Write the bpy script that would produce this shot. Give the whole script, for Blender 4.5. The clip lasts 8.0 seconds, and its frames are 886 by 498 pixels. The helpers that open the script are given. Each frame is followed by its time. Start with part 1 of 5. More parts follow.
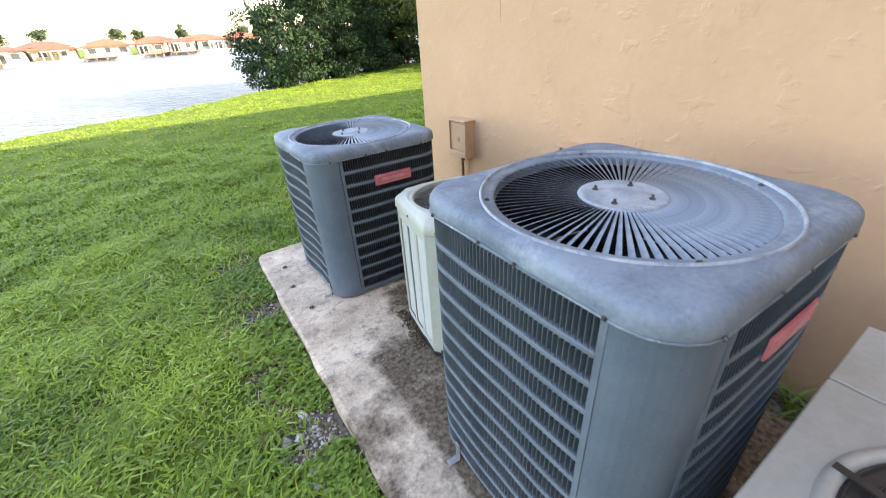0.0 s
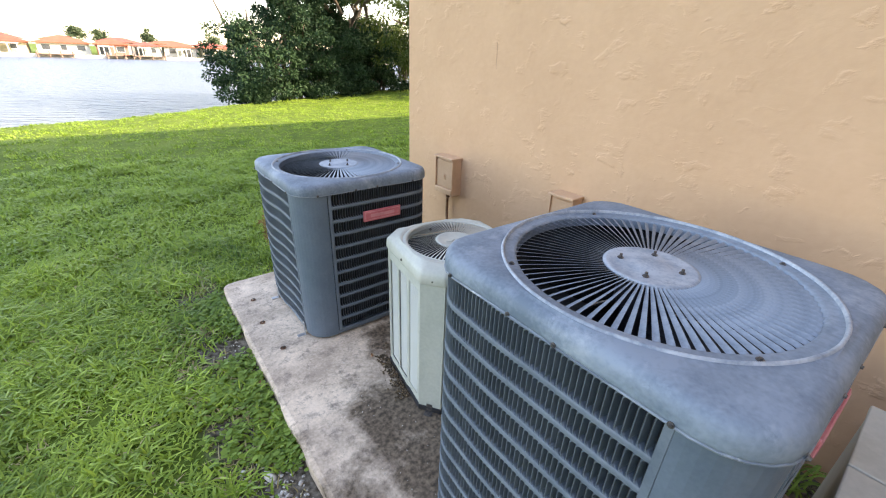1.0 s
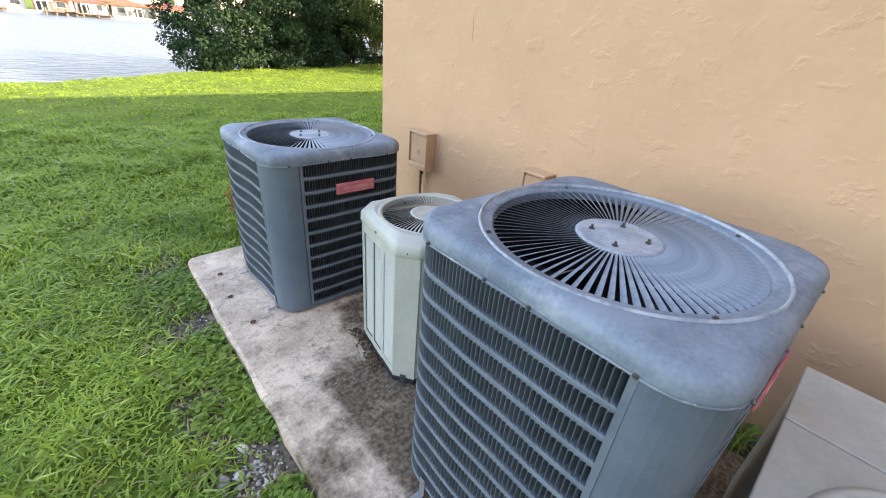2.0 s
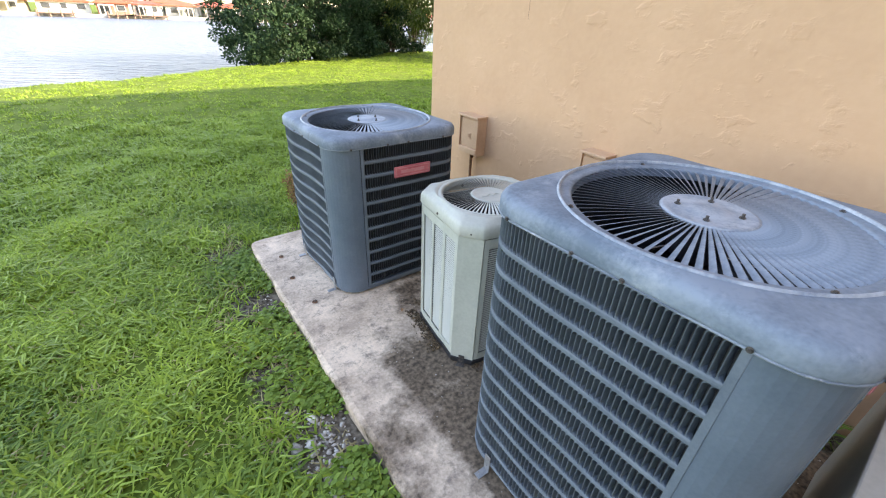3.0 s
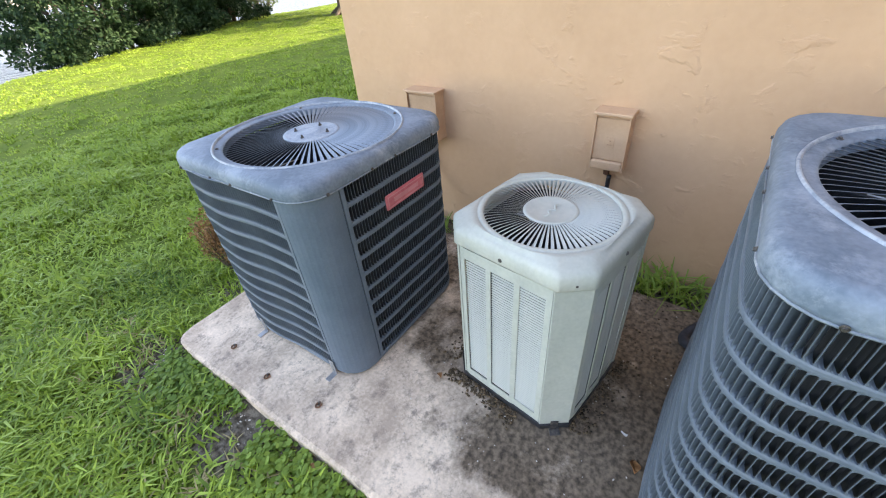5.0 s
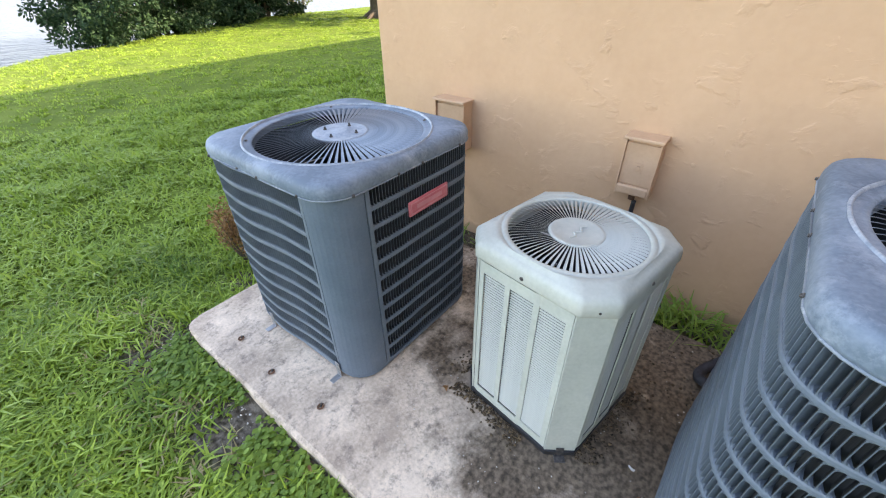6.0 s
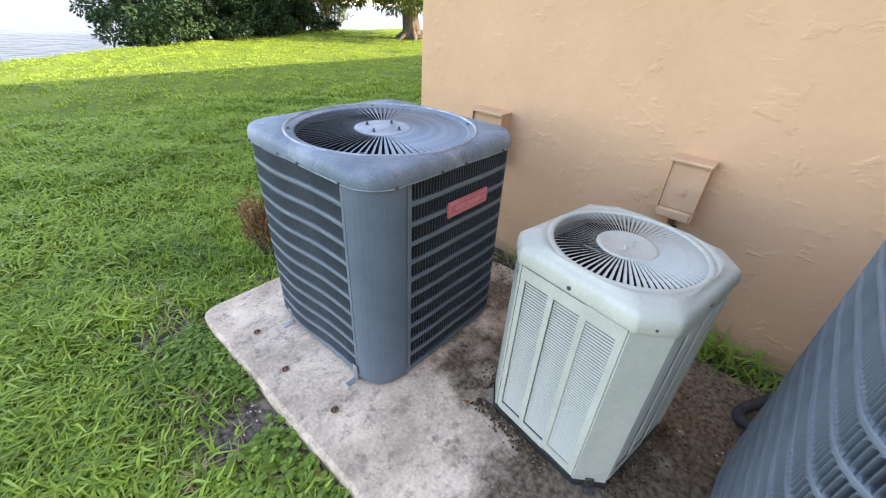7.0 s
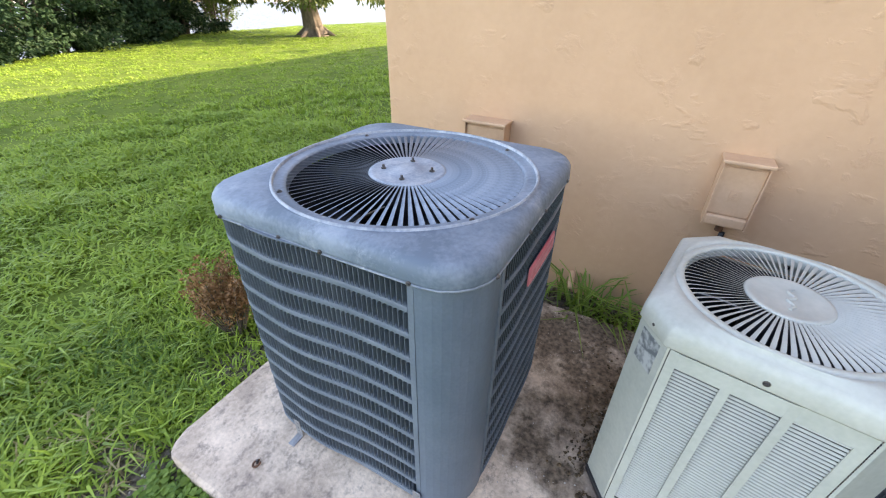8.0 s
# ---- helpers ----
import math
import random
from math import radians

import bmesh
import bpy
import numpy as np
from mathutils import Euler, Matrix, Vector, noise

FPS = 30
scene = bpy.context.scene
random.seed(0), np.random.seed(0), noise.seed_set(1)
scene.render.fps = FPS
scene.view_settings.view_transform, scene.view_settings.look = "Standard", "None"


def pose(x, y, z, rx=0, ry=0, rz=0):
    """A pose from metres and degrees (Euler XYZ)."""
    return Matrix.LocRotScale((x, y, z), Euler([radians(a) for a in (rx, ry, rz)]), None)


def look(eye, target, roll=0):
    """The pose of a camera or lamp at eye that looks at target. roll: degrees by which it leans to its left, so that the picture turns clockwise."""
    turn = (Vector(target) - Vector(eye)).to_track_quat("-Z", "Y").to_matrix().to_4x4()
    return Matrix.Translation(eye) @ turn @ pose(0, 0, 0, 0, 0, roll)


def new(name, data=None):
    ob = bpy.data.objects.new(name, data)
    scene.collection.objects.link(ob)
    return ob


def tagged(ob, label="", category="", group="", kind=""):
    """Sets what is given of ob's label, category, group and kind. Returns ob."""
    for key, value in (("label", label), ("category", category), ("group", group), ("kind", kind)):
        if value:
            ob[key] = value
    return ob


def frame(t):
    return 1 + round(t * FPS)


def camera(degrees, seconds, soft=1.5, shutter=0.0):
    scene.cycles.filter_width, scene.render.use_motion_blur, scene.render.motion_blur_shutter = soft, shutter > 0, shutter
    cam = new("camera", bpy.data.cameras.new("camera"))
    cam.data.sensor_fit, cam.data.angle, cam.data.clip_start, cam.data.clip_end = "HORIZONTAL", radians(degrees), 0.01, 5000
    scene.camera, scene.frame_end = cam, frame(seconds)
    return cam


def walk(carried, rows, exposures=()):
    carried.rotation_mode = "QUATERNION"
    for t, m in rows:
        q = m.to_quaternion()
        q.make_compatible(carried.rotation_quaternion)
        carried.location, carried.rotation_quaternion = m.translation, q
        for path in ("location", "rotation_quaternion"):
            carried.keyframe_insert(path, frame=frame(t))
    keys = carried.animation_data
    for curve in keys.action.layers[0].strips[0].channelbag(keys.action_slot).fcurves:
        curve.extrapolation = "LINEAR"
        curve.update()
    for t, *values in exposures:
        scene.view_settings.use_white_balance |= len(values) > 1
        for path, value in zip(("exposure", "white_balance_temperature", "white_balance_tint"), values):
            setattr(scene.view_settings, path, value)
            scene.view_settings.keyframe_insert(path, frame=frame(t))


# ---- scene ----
cam = camera(96.0, 8.0, soft=1.1, shutter=0.15)
PATH = [
    (0, (1.036, 2.929, 1.532), (1.979, 4.401, 0.559), -3.6),
    (0.5, (1.053, 3.097, 1.567), (2.074, 4.606, 0.743), -0.8),
    (1, (0.989, 3.12, 1.577), (2.117, 4.53, 0.717), 2.2),
    (2.3, (0.948, 3.111, 1.54), (2.164, 4.382, 0.588), 5.3),
    (2.5, (0.933, 3.114, 1.532), (2.1, 4.419, 0.566), 4.5),
    (3, (0.858, 3.167, 1.514), (1.921, 4.537, 0.517), 2.5),
    (3.5, (0.839, 3.313, 1.477), (1.878, 4.675, 0.445), -0.1),
    (4, (0.978, 3.646, 1.476), (2.102, 4.881, 0.375), -3.5),
    (4.5, (1.02, 3.965, 1.519), (2.281, 4.969, 0.335), -6.6),
    (4.7, (0.983, 4.033, 1.511), (2.267, 5.001, 0.322), -5.6),
    (5.8, (0.97, 4.081, 1.526), (2.243, 5.138, 0.402), -3.5),
    (6, (0.969, 4.103, 1.513), (2.254, 5.126, 0.371), -0.8),
    (6.5, (0.913, 4.096, 1.446), (2.169, 5.143, 0.294), 2.0),
    (7, (0.914, 4.192, 1.421), (2.215, 5.285, 0.367), 3.3),
    (7.5, (0.923, 4.559, 1.439), (2.327, 5.55, 0.415), 2.7),
    (8, (1.052, 4.836, 1.413), (2.538, 5.636, 0.339), 0.7),
]
walk(cam, [(t, look(eye, target, roll)) for t, eye, target, roll in PATH], [
    (0.0, 2.92, 8300, 20), (0.5, 2.67, 8300, 20), (1.0, 2.72, 8300, 20), (2.5, 2.80, 8300, 20), (4.0, 2.85, 8300, 20),
    (6.0, 2.86, 8300, 20), (6.5, 2.98, 8300, 21), (7.0, 2.87, 8300, 21), (8.0, 2.81, 8300, 22)])

SUN_WAY = Vector((-9.0, 7.5, -6.8)).normalized()

# ---- world and sun ----
world = bpy.data.worlds.new("sky")
scene.world = world
world.use_nodes = True
wn = world.node_tree
sky = wn.nodes.new("ShaderNodeTexSky")
sky.sky_type = "NISHITA"
sky.sun_disc = False
sky.sun_elevation = math.asin(-SUN_WAY.z)
sky.sun_rotation = math.atan2(-SUN_WAY.x, -SUN_WAY.y)
sky.air_density, sky.dust_density, sky.ozone_density = 1.0, 1.2, 1.0
wn.nodes["Background"].inputs[1].default_value = 0.15
wn.links.new(sky.outputs[0], wn.nodes["Background"].inputs[0])
sun = bpy.data.lights.new("sun", "SUN")
sun.energy, sun.angle, sun.color = 2.5, radians(0.6), (1.0, 0.92, 0.78)
sun_ob = new("sun", sun)
sun_ob.matrix_world = look((20, -20, 30), Vector((20, -20, 30)) + SUN_WAY)

# ---- materials ----
def mat(name, a, b, rough=0.7, metal=0.0, scale=6.0, fine=60.0, bump=0.15, bump_scale=None, contrast=0.5, spec=0.5,
        dirt=None, dirt_scale=2.5, dirt_at=0.58, vary=0.0, island=0.0, stretch=(1, 1, 1), dist=0.01):
    """Paint, metal, stone: two colours at two scales, dirt patches, fine relief."""
    m = bpy.data.materials.new(name)
    m.use_nodes = True
    nt = m.node_tree
    N, L = nt.nodes, nt.links
    p = N["Principled BSDF"]
    p.inputs["Roughness"].default_value = rough
    p.inputs["Metallic"].default_value = metal
    p.inputs["Specular IOR Level"].default_value = spec
    tc = N.new("ShaderNodeTexCoord")
    mp = N.new("ShaderNodeMapping")
    mp.inputs["Scale"].default_value = stretch
    L.new(tc.outputs["Object"], mp.inputs[0])
    n1 = N.new("ShaderNodeTexNoise")
    n1.inputs["Scale"].default_value = scale
    n1.inputs["Detail"].default_value = 5
    n1.inputs["Roughness"].default_value = 0.62
    L.new(mp.outputs[0], n1.inputs[0])
    n2 = N.new("ShaderNodeTexNoise")
    n2.inputs["Scale"].default_value = fine
    n2.inputs["Detail"].default_value = 3
    L.new(mp.outputs[0], n2.inputs[0])
    add = N.new("ShaderNodeMath")
    add.operation = "MULTIPLY_ADD"
    L.new(n2.outputs[0], add.inputs[0])
    add.inputs[1].default_value = 0.35
    L.new(n1.outputs[0], add.inputs[2])
    ramp = N.new("ShaderNodeMapRange")
    ramp.inputs[1].default_value = 0.675 - 0.5 * contrast * 0.7
    ramp.inputs[2].default_value = 0.675 + 0.5 * contrast * 0.7
    L.new(add.outputs[0], ramp.inputs[0])
    mix = N.new("ShaderNodeMix")
    mix.data_type = "RGBA"
    L.new(ramp.outputs[0], mix.inputs[0])
    mix.inputs[6].default_value = (*a, 1)
    mix.inputs[7].default_value = (*b, 1)
    out = mix.outputs[2]
    if dirt:
        n3 = N.new("ShaderNodeTexNoise")
        n3.inputs["Scale"].default_value = dirt_scale
        n3.inputs["Detail"].default_value = 7
        n3.inputs["Roughness"].default_value = 0.78
        L.new(tc.outputs["Object"], n3.inputs[0])
        r3 = N.new("ShaderNodeMapRange")
        r3.inputs[1].default_value = dirt_at
        r3.inputs[2].default_value = dirt_at + 0.14
        r3.inputs[4].default_value = 0.85
        L.new(n3.outputs[0], r3.inputs[0])
        mx = N.new("ShaderNodeMix")
        mx.data_type = "RGBA"
        L.new(r3.outputs[0], mx.inputs[0])
        L.new(out, mx.inputs[6])
        mx.inputs[7].default_value = (*dirt, 1)
        out = mx.outputs[2]
    if vary or island:
        hsv = N.new("ShaderNodeHueSaturation")
        mr = N.new("ShaderNodeMapRange")
        mr.inputs[3].default_value = 1 - (vary or island)
        mr.inputs[4].default_value = 1 + (vary or island)
        if island:
            L.new(N.new("ShaderNodeNewGeometry").outputs["Random Per Island"], mr.inputs[0])
        else:
            L.new(N.new("ShaderNodeObjectInfo").outputs["Random"], mr.inputs[0])
        L.new(mr.outputs[0], hsv.inputs["Value"])
        L.new(out, hsv.inputs["Color"])
        out = hsv.outputs[0]
    L.new(out, p.inputs["Base Color"])
    if bump:
        bp = N.new("ShaderNodeBump")
        bp.inputs["Strength"].default_value = bump
        bp.inputs["Distance"].default_value = dist
        if bump_scale:
            n4 = N.new("ShaderNodeTexNoise")
            n4.inputs["Scale"].default_value = bump_scale
            n4.inputs["Detail"].default_value = 6
            L.new(mp.outputs[0], n4.inputs[0])
            L.new(n4.outputs[0], bp.inputs["Height"])
        else:
            L.new(add.outputs[0], bp.inputs["Height"])
        L.new(bp.outputs[0], p.inputs["Normal"])
    return m


def leafy(name, a, b, rough=0.5, trans=0.35, spec=0.3):
    """Leaves: colour by leaf, light passes through in part."""
    m = bpy.data.materials.new(name)
    m.use_nodes = True
    N, L = m.node_tree.nodes, m.node_tree.links
    p = N["Principled BSDF"]
    p.inputs["Roughness"].default_value = rough
    p.inputs["Specular IOR Level"].default_value = spec
    geo = N.new("ShaderNodeNewGeometry")
    tc = N.new("ShaderNodeTexCoord")
    n1 = N.new("ShaderNodeTexNoise")
    n1.inputs["Scale"].default_value = 1.1
    n1.inputs["Detail"].default_value = 4
    L.new(tc.outputs["Object"], n1.inputs[0])
    ma = N.new("ShaderNodeMath")
    ma.operation = "MULTIPLY_ADD"
    L.new(geo.outputs["Random Per Island"], ma.inputs[0])
    ma.inputs[1].default_value = 0.55
    mr = N.new("ShaderNodeMapRange")
    mr.inputs[1].default_value, mr.inputs[2].default_value = 0.3, 0.7
    mr.inputs[4].default_value = 0.5
    L.new(n1.outputs[0], mr.inputs[0])
    L.new(mr.outputs[0], ma.inputs[2])
    mix = N.new("ShaderNodeMix")
    mix.data_type = "RGBA"
    mix.inputs[6].default_value = (*a, 1)
    mix.inputs[7].default_value = (*b, 1)
    L.new(ma.outputs[0], mix.inputs[0])
    L.new(mix.outputs[2], p.inputs["Base Color"])
    tr = N.new("ShaderNodeBsdfTranslucent")
    L.new(mix.outputs[2], tr.inputs[0])
    ms = N.new("ShaderNodeMixShader")
    ms.inputs[0].default_value = trans
    L.new(p.outputs[0], ms.inputs[1])
    L.new(tr.outputs[0], ms.inputs[2])
    L.new(ms.outputs[0], N["Material Output"].inputs[0])
    return m


M_CAP = mat("weathered_grey_cap", (0.105, 0.150, 0.198), (0.205, 0.262, 0.325), rough=0.62, scale=5, fine=90, contrast=0.42, dirt=(0.30, 0.355, 0.415), dirt_scale=4.5, dirt_at=0.54, bump=0.08)
M_PAINT = mat("faded_grey_paint", (0.082, 0.118, 0.16), (0.13, 0.172, 0.22), rough=0.45, scale=4, fine=120, contrast=0.6, dirt=(0.17, 0.205, 0.245), dirt_scale=4, dirt_at=0.6, bump=0.05)
M_LOUVER = mat("grey_louver_paint", (0.085, 0.118, 0.155), (0.14, 0.178, 0.22), rough=0.55, scale=7, fine=150, contrast=0.6, bump=0.05)
# the louver paint again, darkened for the shade among the slats
M_SLAT_SHADED = mat("grey_louver_paint_shaded", (0.065, 0.092, 0.122), (0.112, 0.148, 0.186), rough=0.5, scale=7, fine=150, contrast=0.6, bump=0.05)
# coil fins' own colour, also used to paint shade inside the slats
M_COIL_SLAT_SHADE = mat("dark_coil_and_slat_shade", (0.015, 0.018, 0.022), (0.035, 0.04, 0.046), rough=0.75, scale=10, fine=400, stretch=(1, 1, 0.05))
M_DARK = mat("dark_plastic", (0.012, 0.013, 0.016), (0.03, 0.032, 0.037), rough=0.45, scale=10)
M_BLADE = mat("fan_blade_metal", (0.02, 0.022, 0.025), (0.05, 0.055, 0.06), rough=0.5, metal=0.4, scale=8)
M_BLADE_EDGE = mat("bare_blade_edge", (0.4, 0.4, 0.4), (0.6, 0.6, 0.6), rough=0.45, metal=0.4, scale=30)
M_RIM = mat("pale_worn_rim", (0.17, 0.22, 0.275), (0.38, 0.43, 0.48), rough=0.5, scale=16, fine=120, contrast=0.45)
M_WIRE = mat("grey_guard_wire", (0.125, 0.172, 0.22), (0.26, 0.318, 0.38), rough=0.5, scale=14, fine=120, contrast=0.5)
M_BADGE = mat("faded_red_badge", (0.46, 0.10, 0.13), (0.60, 0.19, 0.21), rough=0.4, scale=12, bump=0.03)
M_BADGE_RIM = mat("pale_badge_rim", (0.52, 0.20, 0.22), (0.62, 0.28, 0.30), rough=0.4, scale=20, bump=0)
M_WHITE_SCRAP = mat("white_plastic", (0.65, 0.65, 0.64), (0.78, 0.78, 0.77), rough=0.5, scale=40, bump=0)
M_LIP = mat("scraped_highlight_lip", (0.12, 0.16, 0.20), (0.24, 0.285, 0.33), rough=0.5, scale=6, fine=80, contrast=0.4, dirt=(0.52, 0.55, 0.58), dirt_scale=9, dirt_at=0.56)
M_HUB = mat("scuffed_hub_paint", (0.20, 0.255, 0.315), (0.36, 0.41, 0.465), rough=0.55, scale=14, fine=120, contrast=0.4, dirt=(0.13, 0.165, 0.205), dirt_scale=16, dirt_at=0.57, bump=0.08)
M_SCREW = mat("rusty_screw", (0.045, 0.045, 0.048), (0.15, 0.135, 0.125), rough=0.5, metal=0.5, scale=60)
M_GALV = mat("galvanised_strap", (0.30, 0.31, 0.32), (0.45, 0.46, 0.47), rough=0.4, metal=0.7, scale=40)
M_CREAM = mat("cream_painted_steel", (0.35, 0.38, 0.345), (0.455, 0.485, 0.44), rough=0.5, scale=5, fine=80, contrast=0.6, dirt=(0.33, 0.36, 0.36), dirt_scale=4.5, dirt_at=0.58, bump=0.06)
M_CREAM_TOP = mat("chalky_cream_cap", (0.375, 0.40, 0.36), (0.475, 0.50, 0.455), rough=0.6, scale=5, fine=80, contrast=0.6, dirt=(0.40, 0.43, 0.42), dirt_scale=4, dirt_at=0.62, bump=0.06)
M_CREAM_SLAT = mat("grey_cream_slat", (0.36, 0.39, 0.365), (0.47, 0.49, 0.45), rough=0.5, scale=9, contrast=0.6)
M_BEIGE = mat("beige_grey_sheet_metal", (0.36, 0.37, 0.34), (0.46, 0.465, 0.43), rough=0.55, scale=4, fine=70, dirt=(0.28, 0.29, 0.27), dirt_scale=3, dirt_at=0.6, bump=0.06)
M_BOX = mat("tan_painted_metal", (0.55, 0.345, 0.212), (0.63, 0.408, 0.258), rough=0.6, scale=6, dirt=(0.36, 0.23, 0.15), dirt_scale=9, dirt_at=0.62, bump=0.05)
M_RUST = mat("rust", (0.10, 0.05, 0.03), (0.2, 0.10, 0.06), rough=0.9, scale=50)
M_PIPE = mat("black_foam_insulation", (0.012, 0.014, 0.02), (0.035, 0.04, 0.055), rough=0.7, scale=25, bump=0.3)
M_COPPER = mat("weathered_copper_line", (0.22, 0.12, 0.07), (0.33, 0.19, 0.11), rough=0.5, metal=0.4, scale=40)
M_LABEL = mat("faded_label", (0.12, 0.14, 0.15), (0.42, 0.45, 0.45), rough=0.4, scale=34, contrast=0.3, bump=0)
M_BARK = mat("bark", (0.07, 0.055, 0.04), (0.17, 0.14, 0.11), rough=0.95, scale=5, fine=40, stretch=(1, 1, 0.25), bump=0.8, dist=0.03)
M_DEADLEAF = mat("dry_leaf", (0.25, 0.11, 0.04), (0.42, 0.22, 0.09), rough=0.8, scale=30)
M_PEBBLE = mat("pale_broken_concrete", (0.26, 0.235, 0.205), (0.66, 0.63, 0.58), rough=0.9, scale=22, fine=140, contrast=0.6, island=0.3, bump=0.4)
M_LITTER = mat("brown_leaf_litter", (0.03, 0.021, 0.012), (0.15, 0.10, 0.055), rough=0.95, scale=30, fine=180, island=0.5, bump=0.3)
M_ROOF = mat("roof_felt", (0.16, 0.13, 0.11), (0.25, 0.2, 0.16), rough=0.9, scale=3)
M_GLASS_DARK = mat("far_window_glass", (0.03, 0.04, 0.05), (0.07, 0.08, 0.09), rough=0.15, bump=0)
M_LEAF = leafy("dark_shrub_leaf", (0.010, 0.028, 0.016), (0.036, 0.080, 0.032), rough=0.65, trans=0.2, spec=0.15)
M_LEAF_LIGHT = leafy("light_bush_leaf", (0.06, 0.11, 0.03), (0.17, 0.22, 0.06), rough=0.55, trans=0.4)
M_LEAF_T = leafy("tree_leaf", (0.025, 0.05, 0.012), (0.10, 0.14, 0.028), rough=0.5, trans=0.4)
M_LEAF_FAR = leafy("far_tree_leaf", (0.03, 0.06, 0.03), (0.07, 0.11, 0.05), trans=0.2)
M_GRASS = leafy("st_augustine_grass", (0.034, 0.115, 0.014), (0.46, 0.63, 0.09), rough=0.45, trans=0.34)
M_GRASS_FAR = leafy("lawn_grass", (0.13, 0.245, 0.026), (0.30, 0.43, 0.06), rough=0.5, trans=0.28)
M_STRAW = leafy("dry_straw", (0.26, 0.20, 0.09), (0.52, 0.46, 0.24), rough=0.6, trans=0.25)
M_WEED = leafy("weed_leaf", (0.09, 0.18, 0.03), (0.28, 0.42, 0.075), trans=0.35)
M_DRY = leafy("dry_brown_twigs", (0.15, 0.075, 0.032), (0.42, 0.24, 0.11), trans=0.2)


def stucco():
    m = mat("tan_stucco", (0.55, 0.345, 0.21), (0.635, 0.41, 0.258), rough=0.85, scale=2.2, fine=30, contrast=0.9, bump=0.0, spec=0.2)
    N, L = m.node_tree.nodes, m.node_tree.links
    tc = N.new("ShaderNodeTexCoord")
    warp = N.new("ShaderNodeTexNoise")
    warp.inputs["Scale"].default_value = 3.0
    warp.inputs["Detail"].default_value = 3
    L.new(tc.outputs["Object"], warp.inputs[0])
    mixv = N.new("ShaderNodeMix")
    mixv.data_type = "VECTOR"
    mixv.inputs[0].default_value = 0.18
    mpv = N.new("ShaderNodeMapping")
    mpv.inputs["Scale"].default_value = (1.0, 0.85, 1.25)
    L.new(tc.outputs["Object"], mpv.inputs[0])
    L.new(mpv.outputs[0], mixv.inputs[4])
    L.new(warp.outputs[1], mixv.inputs[5])
    big = N.new("ShaderNodeTexNoise")
    big.inputs["Scale"].default_value = 10.0
    big.inputs["Detail"].default_value = 6
    big.inputs["Roughness"].default_value = 0.55
    L.new(mixv.outputs[1], big.inputs[0])
    step = N.new("ShaderNodeMapRange")
    step.interpolation_type = "SMOOTHSTEP"
    step.inputs[1].default_value, step.inputs[2].default_value = 0.55, 0.68
    L.new(big.outputs[0], step.inputs[0])
    gate = N.new("ShaderNodeTexNoise")
    gate.inputs["Scale"].default_value = 2.3
    gate.inputs["Detail"].default_value = 2
    L.new(tc.outputs["Object"], gate.inputs[0])
    gr = N.new("ShaderNodeMapRange")
    gr.inputs[1].default_value, gr.inputs[2].default_value = 0.32, 0.54
    L.new(gate.outputs[0], gr.inputs[0])
    fl = N.new("ShaderNodeMath")
    fl.operation = "MULTIPLY"
    L.new(step.outputs[0], fl.inputs[0])
    L.new(gr.outputs[0], fl.inputs[1])
    mid = N.new("ShaderNodeTexNoise")
    mid.inputs["Scale"].default_value = 22
    mid.inputs["Detail"].default_value = 5
    L.new(mixv.outputs[1], mid.inputs[0])
    su = N.new("ShaderNodeMath")
    su.operation = "MULTIPLY_ADD"
    L.new(mid.outputs[0], su.inputs[0])
    su.inputs[1].default_value = 0.5
    L.new(fl.outputs[0], su.inputs[2])
    bp = N.new("ShaderNodeBump")
    bp.inputs["Strength"].default_value = 0.6
    bp.inputs["Distance"].default_value = 0.006
    L.new(su.outputs[0], bp.inputs["Height"])
    L.new(bp.outputs[0], N["Principled BSDF"].inputs["Normal"])
    return m


